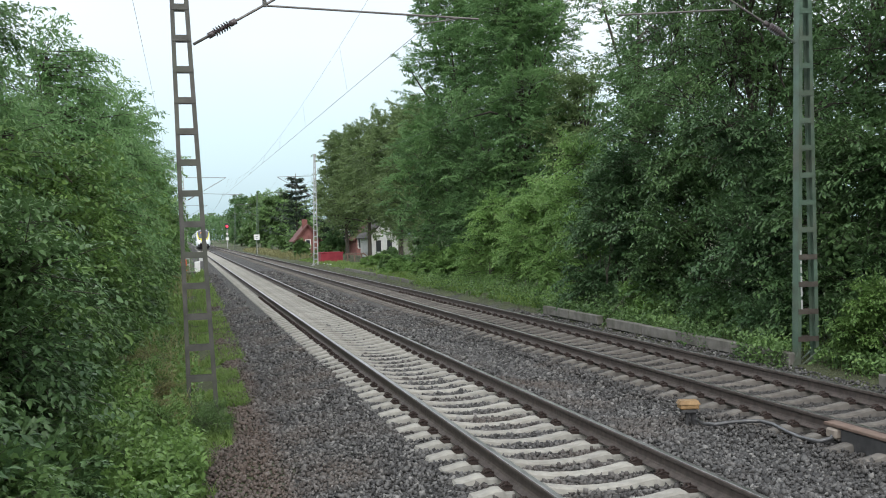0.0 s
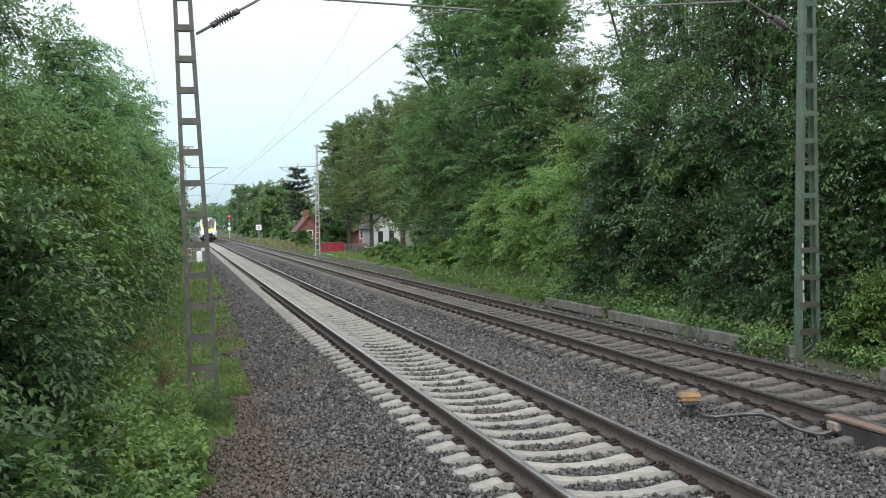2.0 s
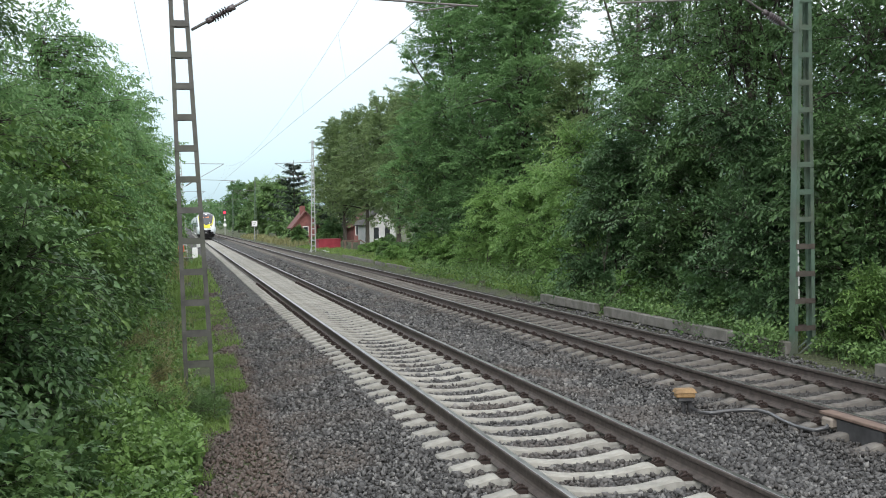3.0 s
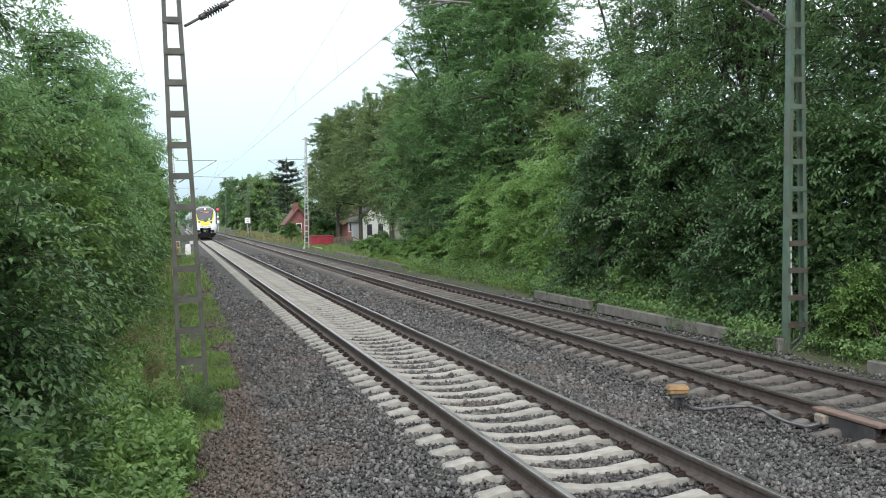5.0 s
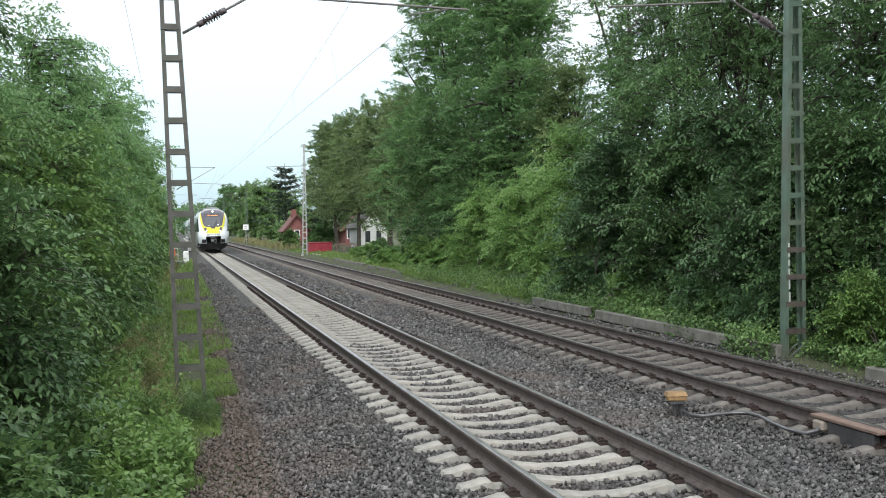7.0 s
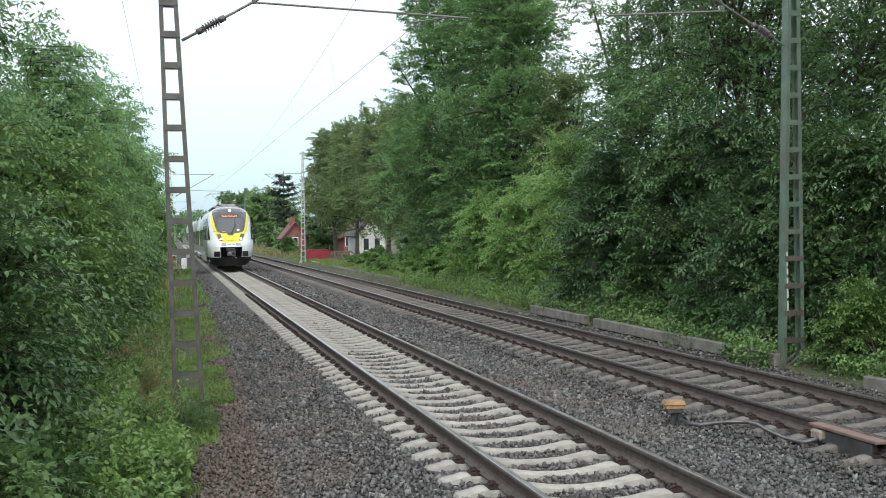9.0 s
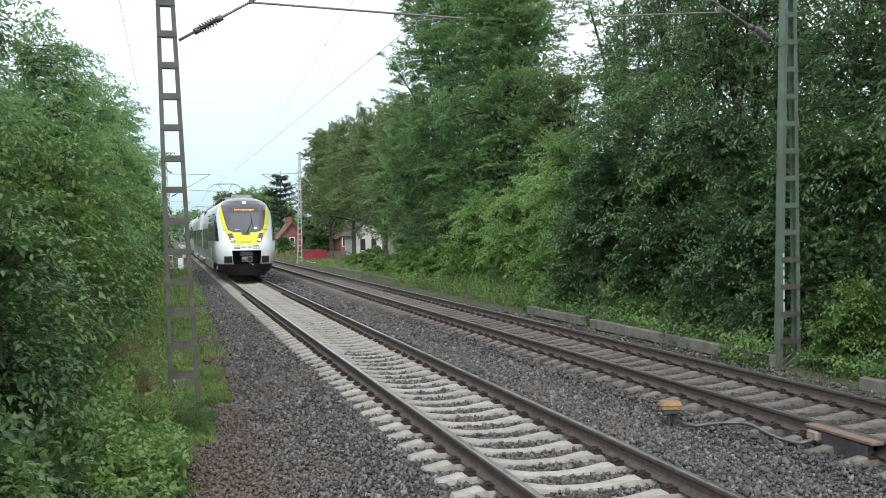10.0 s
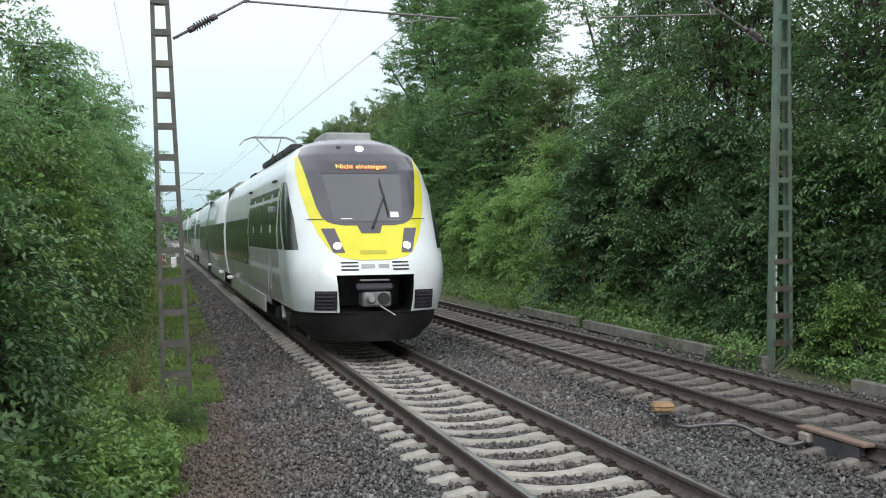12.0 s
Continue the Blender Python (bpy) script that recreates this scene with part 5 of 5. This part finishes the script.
def nose_line(z):
    return float(np.interp(z, [0.25, 0.75, 1.0, 1.2, 1.45, 1.65, 1.85, 2.1, 2.3, 2.8, 3.3, 3.6, 3.8, 3.92, 3.98], [-0.02, -0.2, -0.27, -0.28, -0.22, -0.12, 0.04, 0.24, 0.39, 0.72, 1.06, 1.33, 1.62, 2.0, 2.6]))


ROUND, POWER = 1.2, 2.6


def nose_y(x, z):
    u = min(1.0, abs(x) / half_width(z))
    return nose_line(z) + ROUND * (1 - (1 - u ** POWER) ** (1 / POWER))


def nose_point(x, z, off=0.0):
    y = nose_y(x, z)
    e = 0.02
    n = Vector(((nose_y(x + e, z) - nose_y(x - e, z)) / (2 * e), -1.0, (nose_y(x, z + e) - nose_y(x, z - e)) / (2 * e))).normalized()
    return Vector((x, y, z)) + n * off


def nose_patch(name, left, right, z0, z1, off, material, nx=24, nz=24):
    """A panel that follows the nose between two edge curves."""
    verts, faces = [], []
    for j in range(nz + 1):
        z = z0 + (z1 - z0) * j / nz
        a, b = left(z), right(z)
        for i in range(nx + 1):
            verts.append(nose_point(a + (b - a) * i / nx, z, off))
    for j in range(nz):
        for i in range(nx):
            k = j * (nx + 1) + i
            faces.append((k, k + 1, k + nx + 2, k + nx + 1))
    return mesh_from(name, verts, faces, material, True)


def edge(table):
    zs, xs = [t[0] for t in table], [t[1] for t in table]
    return lambda z: float(np.interp(z, zs, xs))


def turned(me):
    """The same mesh for the other end of the unit."""
    me = me.copy()
    me.transform(Matrix.Translation((0, UNIT_LENGTH, 0)) @ Matrix.Rotation(math.pi, 4, "Z"))
    return me


def nose_shell(name, back):
    zs = sorted(set([0.75, 0.78, 0.9, 1.0, 1.1, 1.2, 1.3, 1.4] + [1.4 + 0.1 * i for i in range(1, 22)] + [3.55, 3.65, 3.7, 3.75, 3.8, 3.84, 3.88, 3.92, 3.95, 3.98]))
    half = [math.radians(a) for a in (0, 8, 16, 22.5, 28, 36, 44, 52, 60, 66, 72, 78, 84, 90)]
    phis = [-a for a in reversed(half[1:])] + half
    rows = []
    for z in zs:
        w, yc = half_width(z), nose_line(z)
        row = [Vector((-w, back, z))]
        for p in phis:
            s, c = abs(math.sin(p)) ** (2 / POWER), max(0.0, math.cos(p)) ** (2 / POWER)
            row.append(Vector((math.copysign(w * s, p), yc + ROUND * (1 - c), z)))
        row.append(Vector((w, back, z)))
        rows.append(row)
    k = len(rows[0])
    verts = [v for r in rows for v in r]
    faces = []
    for j in range(len(zs) - 1):
        for i in range(k - 1):
            a, b = rows[j][i], rows[j][i + 1]
            if max(abs(a.x), abs(b.x)) < 0.72 and 0.74 < zs[j] and zs[j + 1] < 1.401 and abs(a.x) < 2 and a.y < 1:
                continue
            faces.append((j * k + i, j * k + i + 1, (j + 1) * k + i + 1, (j + 1) * k + i))
    faces.append(tuple((len(zs) - 1) * k + i for i in range(k)))
    return mesh_from(name, verts, faces, TRAIN_WHITE, True)


def car_shell(name, y0, y1):
    zs = ZP
    ring = [(-half_width(z), z) for z in zs] + [(half_width(z), z) for z in reversed(zs)]
    k = len(ring)
    verts = [(x, y, z) for y in (y0, y1) for x, z in ring]
    faces = [(i, (i + 1) % k, k + (i + 1) % k, k + i) for i in range(k)] + [tuple(reversed(range(k))), tuple(range(k, 2 * k))]
    me = mesh_from(name, verts, faces, TRAIN_WHITE)
    for p in me.polygons:
        p.use_smooth = len(p.vertices) == 4
    return me


def side_panel(name, side, y0, y1, z0, z1, off, material, rows=4, skew=0.0):
    """A panel flush with the car's curved side; skew leans its front edge back at the top."""
    verts, faces = [], []
    for j in range(rows + 1):
        u = j / rows
        z = z0 + (z1 - z0) * u
        for y in (y0 + skew * u, y1):
            verts.append((side * (half_width(z) + off), y, z))
    for j in range(rows):
        f = (2 * j, 2 * j + 1, 2 * j + 3, 2 * j + 2)
        faces.append(f if side > 0 else tuple(reversed(f)))
    return mesh_from(name, verts, faces, material)


WHEELSETS = []


def wheelset(parent, y):
    bm = bmesh.new()
    for s in (-1, 1):
        rod_bm((s * 0.68, 0, 0), (s * 0.81, 0, 0), 0.42, seg=24, bm=bm)
        rod_bm((s * 0.81, 0, 0), (s * 0.83, 0, 0), 0.3, 0.12, seg=16, bm=bm)
        for q in range(4):
            a = math.pi / 2 * q
            box_bm(s * 0.82 - 0.02, s * 0.82 + 0.02, math.cos(a) * 0.2 - 0.03, math.cos(a) * 0.2 + 0.03, math.sin(a) * 0.2 - 0.03, math.sin(a) * 0.2 + 0.03, bm=bm)
    rod_bm((-0.7, 0, 0), (0.7, 0, 0), 0.08, bm=bm)
    w = part("wheelset", bm, TRAIN_STEEL, parent, "steel wheels on an axle")
    w.location = (0, y, 0.42)
    return w


def text_part(name, body, size, material, parent, at, label):
    c = bpy.data.curves.new(name, "FONT")
    c.body, c.size, c.align_x, c.align_y, c.extrude = body, size, "CENTER", "CENTER", 0.002
    tmp = new("tmp_text", c)
    me = bpy.data.meshes.new_from_object(tmp.evaluated_get(bpy.context.evaluated_depsgraph_get()))
    bpy.data.objects.remove(tmp)
    me.name = name
    me.materials.clear()
    me.materials.append(material)
    ob = part(name, me, None, parent, label)
    ob.matrix_basis = at
    return ob


def build_unit():
    train = thing("train", "white electric train with yellow nose and dark windscreen", "train", "coupled trains")
    back = 20.0
    # body shells
    front = part("front_car", nose_shell("front_car", back), None, train, "white driving car with rounded nose")
    part("middle_car", car_shell("middle_car", 20.7, 35.5), None, train, "white middle car")
    part("rear_car", turned(nose_shell("rear_car", back)), None, train, "white driving car with rounded nose")
    for y in (20.35, 35.85):
        bm = bmesh.new()
        for i in range(7):
            box_bm(-1.28, 1.28, y - 0.36 + 0.105 * i, y - 0.3 + 0.105 * i, 0.8, 3.7, 0.015, bm)
        part("gangway_bellows", bm, BLACK_RUBBER, train, "black ribbed gangway bellows")
    # painted panels of the nose
    yellow = edge([(1.655, 0.26), (1.675, 0.44), (1.72, 0.6), (1.8, 0.72), (1.9, 0.8), (2.1, 0.915), (2.45, 1.045), (2.9, 1.15), (3.3, 1.18), (3.58, 1.135)])
    mask = edge([(2.26, 0.45), (2.285, 0.62), (2.33, 0.74), (2.42, 0.83), (2.6, 0.9), (3.0, 0.985), (3.3, 1.04), (3.6, 1.09), (3.75, 0.985), (3.88, 0.77), (3.915, 0.66)])
    yp = nose_patch("yellow_panel", lambda z: -yellow(z), yellow, 1.655, 3.58, 0.004, TRAIN_YELLOW, 30, 60)
    mp = nose_patch("windscreen_mask", lambda z: -mask(z), mask, 2.26, 3.915, 0.009, TRAIN_MASK, 30, 60)
    part("yellow_panel", yp, None, train, "glossy yellow nose panel")
    part("yellow_panel", turned(yp), None, train, "glossy yellow nose panel")
    pm = part("windscreen_mask", mp, None, train, "glossy violet-grey windscreen surround")
    part("windscreen_mask", turned(mp), None, train, "glossy violet-grey windscreen surround")
    part("windscreen", nose_patch("windscreen", edge([(2.33, -0.62), (3.2, -0.74)]), edge([(2.33, 0.62), (3.2, 0.7)]), 2.33, 3.2, 0.014, WINDSCREEN, 16, 16), None, train, "grey reflecting windscreen")
    part("display_panel", nose_patch("display_panel", edge([(3.22, -0.76), (3.46, -0.78)]), edge([(3.22, 0.7), (3.46, 0.69)]), 3.22, 3.46, 0.014, DISPLAY, 16, 4), None, train, "dark destination display")
    rake = math.degrees(math.atan2(nose_line(3.46) - nose_line(3.22), 0.24))
    tp = nose_point(-0.02, 3.335, 0.03)
    text_part("display_text", "Nicht einsteigen", 0.145, AMBER, train, pose(tp.x, tp.y - 0.01, tp.z, 90 - rake, 0, 0), "glowing amber words")
    # lamps
    for s in (-1, 1):
        a, b = edge([(1.78, s * 0.5), (2.22, s * 0.63)]), edge([(1.78, s * 0.7), (2.22, s * 0.87)])
        part("headlight", nose_patch("headlight", a if s > 0 else b, b if s > 0 else a, 1.78, 2.21, 0.012, LAMP_GLASS, 5, 8), None, train, "dark headlight casing")
        c = nose_point(s * 0.62, 1.9, 0.012)
        n = (nose_point(s * 0.62, 1.9, 0.05) - c).normalized()
        part("headlight_lamp", rod_bm(c, c + n * 0.02, 0.072, 0.064, 16), LAMP_WHITE, train, "lit round headlamp")
        # seams and vents
        part("panel_seam", nose_patch("panel_seam", edge([(2.37, s * 0.79), (2.385, s * 0.8)]), edge([(2.37, s * 1.08), (2.385, s * 1.08)]), 2.37, 2.385, 0.012, SEAM, 4, 1) if s > 0 else nose_patch("panel_seam", edge([(2.37, -1.08)]), edge([(2.37, -0.79)]), 2.37, 2.385, 0.012, SEAM, 4, 1), None, train)
        for i in range(3):
            z = 1.615 - i * 0.062
            part("vent_slot", nose_patch("vent_slot", lambda z, s=s: (0.3 if s > 0 else -0.6), lambda z, s=s: (0.6 if s > 0 else -0.3), z - 0.014, z + 0.014, 0.006, SEAM, 4, 1), None, train)
        g = part("buffer_grille", nose_patch("buffer_grille", lambda z, s=s: (0.68 if s > 0 else -1.04), lambda z, s=s: (1.04 if s > 0 else -0.68), 0.8, 1.13, 0.02, TRAIN_BLACK, 6, 4), None, train, "black slatted grille")
        for i in range(5):
            z = 0.835 + i * 0.062
            part("slat", nose_patch("slat", lambda z, s=s: (0.71 if s > 0 else -1.01), lambda z, s=s: (1.01 if s > 0 else -0.71), z, z + 0.028, 0.034, TRAIN_MASK, 6, 1), None, g)
    tl = nose_point(0.02, 3.7, 0.014)
    tn = (nose_point(0.02, 3.7, 0.05) - tl).normalized()
    part("top_lamp", rod_bm(tl, tl + tn * 0.02, 0.08, 0.07, 16), LAMP_WHITE, train, "lit round top headlamp")
    hp = nose_point(-0.36, 3.74, 0.012)
    part("whistle_slot", rod_bm(hp, hp + tn * 0.015, 0.05, 0.04, 10), SEAM, train)
    # plain bars stand for the operator's word mark and the unit number
    mark = plain("dull_yellow_mark", (0.4, 0.37, 0.03), 0.5)
    part("word_mark", nose_patch("word_mark", lambda z: -0.24, lambda z: 0.23, 1.755, 1.82, 0.009, mark, 8, 2), None, train, "dull yellow word mark bar")
    part("number_mark", nose_patch("number_mark", lambda z: -0.25, lambda z: -0.01, 1.515, 1.585, 0.006, TRAIN_GREY, 4, 2), None, train, "grey number bar")
    part("number_mark", nose_patch("number_mark", lambda z: 0.05, lambda z: 0.24, 1.515, 1.585, 0.006, TRAIN_GREY, 4, 2), None, train, "grey number bar")
    # wiper, inner wires, stickers
    part("wiper_well", nose_patch("wiper_well", edge([(2.12, -0.17), (2.3, -0.24)]), edge([(2.12, 0.17), (2.3, 0.24)]), 2.12, 2.3, 0.012, TRAIN_MASK, 8, 4), None, train)
    A, B, C = nose_point(0.04, 2.2, 0.05), nose_point(0.33, 2.78, 0.06), nose_point(0.28, 3.1, 0.05)
    D = nose_point(0.37, 2.42, 0.05)
    part("wiper_arm", rod_bm(A, B, 0.022, 0.014, 6), SEAM, train, "black wiper arm")
    part("wiper_blade", rod_bm(D, C, 0.014, 0.01, 6), SEAM, train, "black wiper blade")
    part("sticker", nose_patch("sticker", lambda z: 0.4, lambda z: 0.56, 2.4, 2.5, 0.018, WHITE_PAINT, 2, 2), None, train, "white sticker")
    part("sticker", nose_patch("sticker", lambda z: -0.5, lambda z: -0.3, 2.37, 2.385, 0.018, WHITE_PAINT, 2, 1), None, train, "white sticker")
    # coupler in its recess
    rec = bmesh.new()
    v = [rec.verts.new(c) for c in ((-0.69, -0.14, 0.74), (0.69, -0.14, 0.74), (0.69, -0.17, 1.415), (-0.69, -0.17, 1.415), (-0.66, 1.0, 0.8), (0.66, 1.0, 0.8), (0.66, 1.0, 1.38), (-0.66, 1.0, 1.38))]
    for f in ((4, 5, 6, 7), (0, 1, 5, 4), (3, 7, 6, 2), (0, 4, 7, 3), (1, 2, 6, 5)):
        rec.faces.new([v[i] for i in f])
    part("coupler_recess", rec, TRAIN_BLACK, train, "black recess around the coupler")
    co = part("coupler", box_bm(-0.24, 0.27, -0.2, 0.25, 0.84, 1.1, 0.03), TRAIN_STEEL, train, "grey automatic coupler head")
    part("guide_horn", rod_bm((-0.1, -0.19, 0.98), (-0.1, -0.36, 0.98), 0.1, 0.05, 12), TRAIN_GREY, co)
    part("socket", rod_bm((0.13, -0.2, 0.98), (0.13, -0.21, 0.98), 0.11, seg=16), TRAIN_BLACK, co)
    part("electric_head", box_bm(-0.34, 0.32, -0.15, 0.15, 1.13, 1.25, 0.03), TRAIN_MASK, co)
    part("top_bar", box_bm(-0.27, 0.25, -0.17, -0.05, 1.29, 1.32, 0.01), TRAIN_GREY, co)
    part("hook_rod", rod_bm((0.06, -0.23, 0.86), (0.3, -0.38, 0.7), 0.012), TRAIN_GREY, co)
    # skirt under the nose
    verts, faces = [], []
    zz = [0.22, 0.3, 0.45, 0.6, 0.76]
    xs = [-1 + 2 * i / 24 for i in range(25)]
    for z in zz:
        w = 0.98 + 0.32 * min(1, (z - 0.22) / 0.3)
        for u in xs:
            verts.append((u * w, nose_line(z) + 0.06 + ROUND * (1 - (1 - abs(u) ** POWER) ** (1 / POWER)), z))
    for j in range(len(zz) - 1):
        for i in range(24):
            k = j * 25 + i
            faces.append((k, k + 1, k + 26, k + 25))
    sk = mesh_from("nose_skirt", verts, faces, TRAIN_BLACK, True)
    part("nose_skirt", sk, None, train, "black skirt under the nose")
    part("nose_skirt", turned(sk), None, train, "black skirt under the nose")
    # sides
    for side in (-1, 1):
        inset = edge([(1.84, 0.19), (2.3, 0.18), (2.9, 0.08), (3.1, 0.04)])
        outer = lambda z, side=side: side * 0.998 * half_width(z)
        inner = lambda z, side=side: side * (half_width(z) - inset(z))
        part("cab_window", nose_patch("cab_window", outer if side < 0 else inner, inner if side < 0 else outer, 1.84, 3.1, 0.006, SIDE_GLASS, 8, 10), None, train, "dark wedge-shaped cab window")
        part("cab_window", side_panel("cab_window", side, 1.36, 2.12, 1.84, 3.1, 0.006, SIDE_GLASS, 6, 0.74), None, train, "dark cab side window")
        for y0, y1 in ((2.45, 3.5), (3.85, 5.5), (5.85, 7.7), (8.05, 9.45)):
            part("window", side_panel("window", side, y0, y1, 1.84, 3.0, 0.006, SIDE_GLASS), None, train)
        part("window_band", side_panel("window_band", side, 2.4, 9.5, 1.82, 3.02, 0.003, SEAM), None, train)
        for y0, y1 in ((9.8, 19.75), (21.0, 35.2), (36.5, 46.4)):
            part("window_band", side_panel("window_band", side, y0, y1, 1.34, 2.54, 0.003, SEAM), None, train)
        # grey overlays paint the dark reflection on the lower white sides
        for y0, y1, z1 in ((2.2, 9.6, 1.8), (9.8, 19.9, 1.33), (20.8, 35.4, 1.33), (36.3, 46.4, 1.33)):
            part("lower_side_panel", side_panel("lower_side_panel", side, y0, y1, 0.78, z1, 0.004, TRAIN_SHADED_SIDE), None, train, "lower side panel greyed for the dark surroundings it mirrors")
        part("body_step", side_panel("body_step", side, 9.65, 9.75, 0.78, 3.05, 0.012, SEAM), None, train)
        part("dark_lower_panel", side_panel("dark_lower_panel", side, 4.8, 9.6, 0.62, 0.95, 0.01, TRAIN_GREY, 2), None, train)
        for y0, y1, n in ((9.9, 19.6, 7), (21.1, 35.1, 10), (36.6, 46.3, 7)):
            d = (y1 - y0) / n
            for i in range(n):
                part("window", side_panel("window", side, y0 + d * i + 0.02, y0 + d * (i + 1) - 0.02, 1.36, 2.52, 0.006, SIDE_GLASS), None, train)
        for i in range(3):
            part("window", side_panel("window", side, 47.2 + 1.75 * i, 48.8 + 1.75 * i, 1.86, 3.0, 0.006, SIDE_GLASS), None, train)
        part("cab_window", side_panel("cab_window", side, 53.4, 54.3, 1.86, 3.0, 0.006, SIDE_GLASS), None, train, "dark cab window")
        # side skirts, door steps, hand rails and mirrors
        for y0, y1 in ((5.9, 18.2), (22.6, 33.6), (38.0, 50.3)):
            part("side_skirt", box_bm(side * 1.36 - 0.02, side * 1.36 + 0.02, y0, y1, 0.38, 0.76, 0.01), TRAIN_SHADED_SIDE, train)
        part("hand_rail", rod_bm((side * 1.52, 2.9, 1.05), (side * 1.52, 2.9, 1.6), 0.012), TRAIN_GREY, train)
        part("hand_rail", rod_bm((side * 1.52, 3.4, 0.95), (side * 1.52, 3.4, 1.75), 0.012), TRAIN_GREY, train)
        part("rear_camera", box_bm(side * 1.44 - 0.08, side * 1.44 + 0.1, 3.2, 3.4, 2.55, 2.68, 0.02), TRAIN_GREY, train)
        for y in (3.2, 9.4):
            part("roof_edge_lamp", box_bm(side * 1.36 - 0.05, side * 1.36 + 0.06, y, y + 0.45, 3.16, 3.21, 0.01), SEAM, train)
        for y in (17.4, 22.9, 33.0):
            part("door_step", box_bm(side * 1.44 - 0.1, side * 1.44 + 0.06, y, y + 0.5, 0.68, 0.78, 0.02), WHITE_PAINT, train)
        # roof edge cable runs
        for y in (3.6, 5.3, 7.0, 8.7):
            part("roof_grille", box_bm(side * 0.9 - 0.12, side * 0.9 + 0.12, y, y + 1.5, 3.84, 3.97, 0.02), TRAIN_BLACK, train)
    # running gear
    for i, y in enumerate((4.0, 20.35, 35.85, 52.2)):
        bg = part("bogie_frame", box_bm(-1.05, 1.05, y - 1.7, y + 1.7, 0.35, 0.62, 0.05), TRAIN_BLACK, train, "black bogie frame")
        for s in (-1, 1):
            part("axle_box", box_bm(s * 1.08 - 0.12, s * 1.08 + 0.12, y - 1.45, y - 0.85, 0.28, 0.6, 0.04), TRAIN_BLACK, bg)
            part("axle_box", box_bm(s * 1.08 - 0.12, s * 1.08 + 0.12, y + 0.85, y + 1.45, 0.28, 0.6, 0.04), TRAIN_BLACK, bg)
            part("damper", rod_bm((s * 1.22, y - 0.4, 0.75), (s * 1.22, y - 0.75, 0.42), 0.05), TRAIN_GREY, bg)
        for d in (-1.2, 1.2):
            WHEELSETS.append(wheelset(train, y + d))
    part("underframe", box_bm(-1.1, 1.1, 5.8, 50.4, 0.45, 0.8), TRAIN_BLACK, train)
    # roof gear
    rb = bmesh.new()
    box_bm(-0.44, 0.5, 2.8, 4.4, 3.95, 4.14, 0.03, rb)
    part("air_conditioner", rb, TRAIN_GREY, train, "pale roof box behind the windscreen")
    for y0, y1, z1, w in ((5.0, 9.4, 4.08, 0.75), (9.8, 13.4, 4.05, 0.7), (13.8, 17.2, 4.1, 0.6), (23, 33, 4.1, 0.75), (38, 50, 4.08, 0.75)):
        part("roof_box", box_bm(-w, w, y0, y1, 3.92, z1, 0.03), TRAIN_GREY, train)
    pan = part("pantograph", box_bm(-0.6, 0.6, 18.0, 19.8, 4.05, 4.15, 0.02), TRAIN_BLACK, train, "raised pantograph on the roof")
    for s in (-1, 1):
        for y in (18.2, 19.6):
            part("post_insulator", rod_bm((s * 0.5, y, 3.9), (s * 0.5, y, 4.08), 0.06, 0.05), INSULATOR, pan)
        part("upper_arm", rod_bm((s * 0.12, 17.7, 4.8), (s * 0.42, 19.2, 5.38), 0.02), TRAIN_STEEL, pan)
        part("bow_strip", box_bm(-0.55, 0.55, 19.2 + s * 0.16 - 0.025, 19.2 + s * 0.16 + 0.025, 5.4, 5.44), TRAIN_STEEL, pan)
    part("lower_arm", rod_bm((0, 19.5, 4.15), (0, 17.7, 4.75), 0.05, 0.04), TRAIN_STEEL, pan)
    for y in (19.04, 19.36):
        part("bow_horn", tube_mesh("bow_horn", [(-0.98, y, 5.16), (-0.85, y, 5.31), (-0.6, y, 5.41), (-0.5, y, 5.42)], 0.018, TRAIN_STEEL), None, pan)
        part("bow_horn", tube_mesh("bow_horn", [(0.98, y, 5.16), (0.85, y, 5.31), (0.6, y, 5.41), (0.5, y, 5.42)], 0.018, TRAIN_STEEL), None, pan)
    return train


train = build_unit()
second_train = copy_thing(train, pose(0, UNIT_LENGTH + 0.5, 0))
second_wheels = [o for o in second_train.children if o.name.startswith("wheelset")]


# ---- what moves ----
SPEED = 17.267
NOSE_AT_END = 19.3


def motions():
    steps = [i / 10 for i in range(121)]
    walk(train, [(t, pose(0, NOSE_AT_END + SPEED * (12 - t), 0)) for t in steps])
    walk(second_train, [(t, pose(0, NOSE_AT_END + SPEED * (12 - t) + UNIT_LENGTH + 0.5, 0)) for t in steps])
    # the wheels roll without slip: the leading bogie's turn is in plain view
    turn = math.degrees(SPEED / 0.42)
    for w in WHEELSETS[:4]:
        y = w.location.y
        walk(w, [(i / 30, pose(0, y, 0.42, turn * i / 30)) for i in range(361)])


motions()
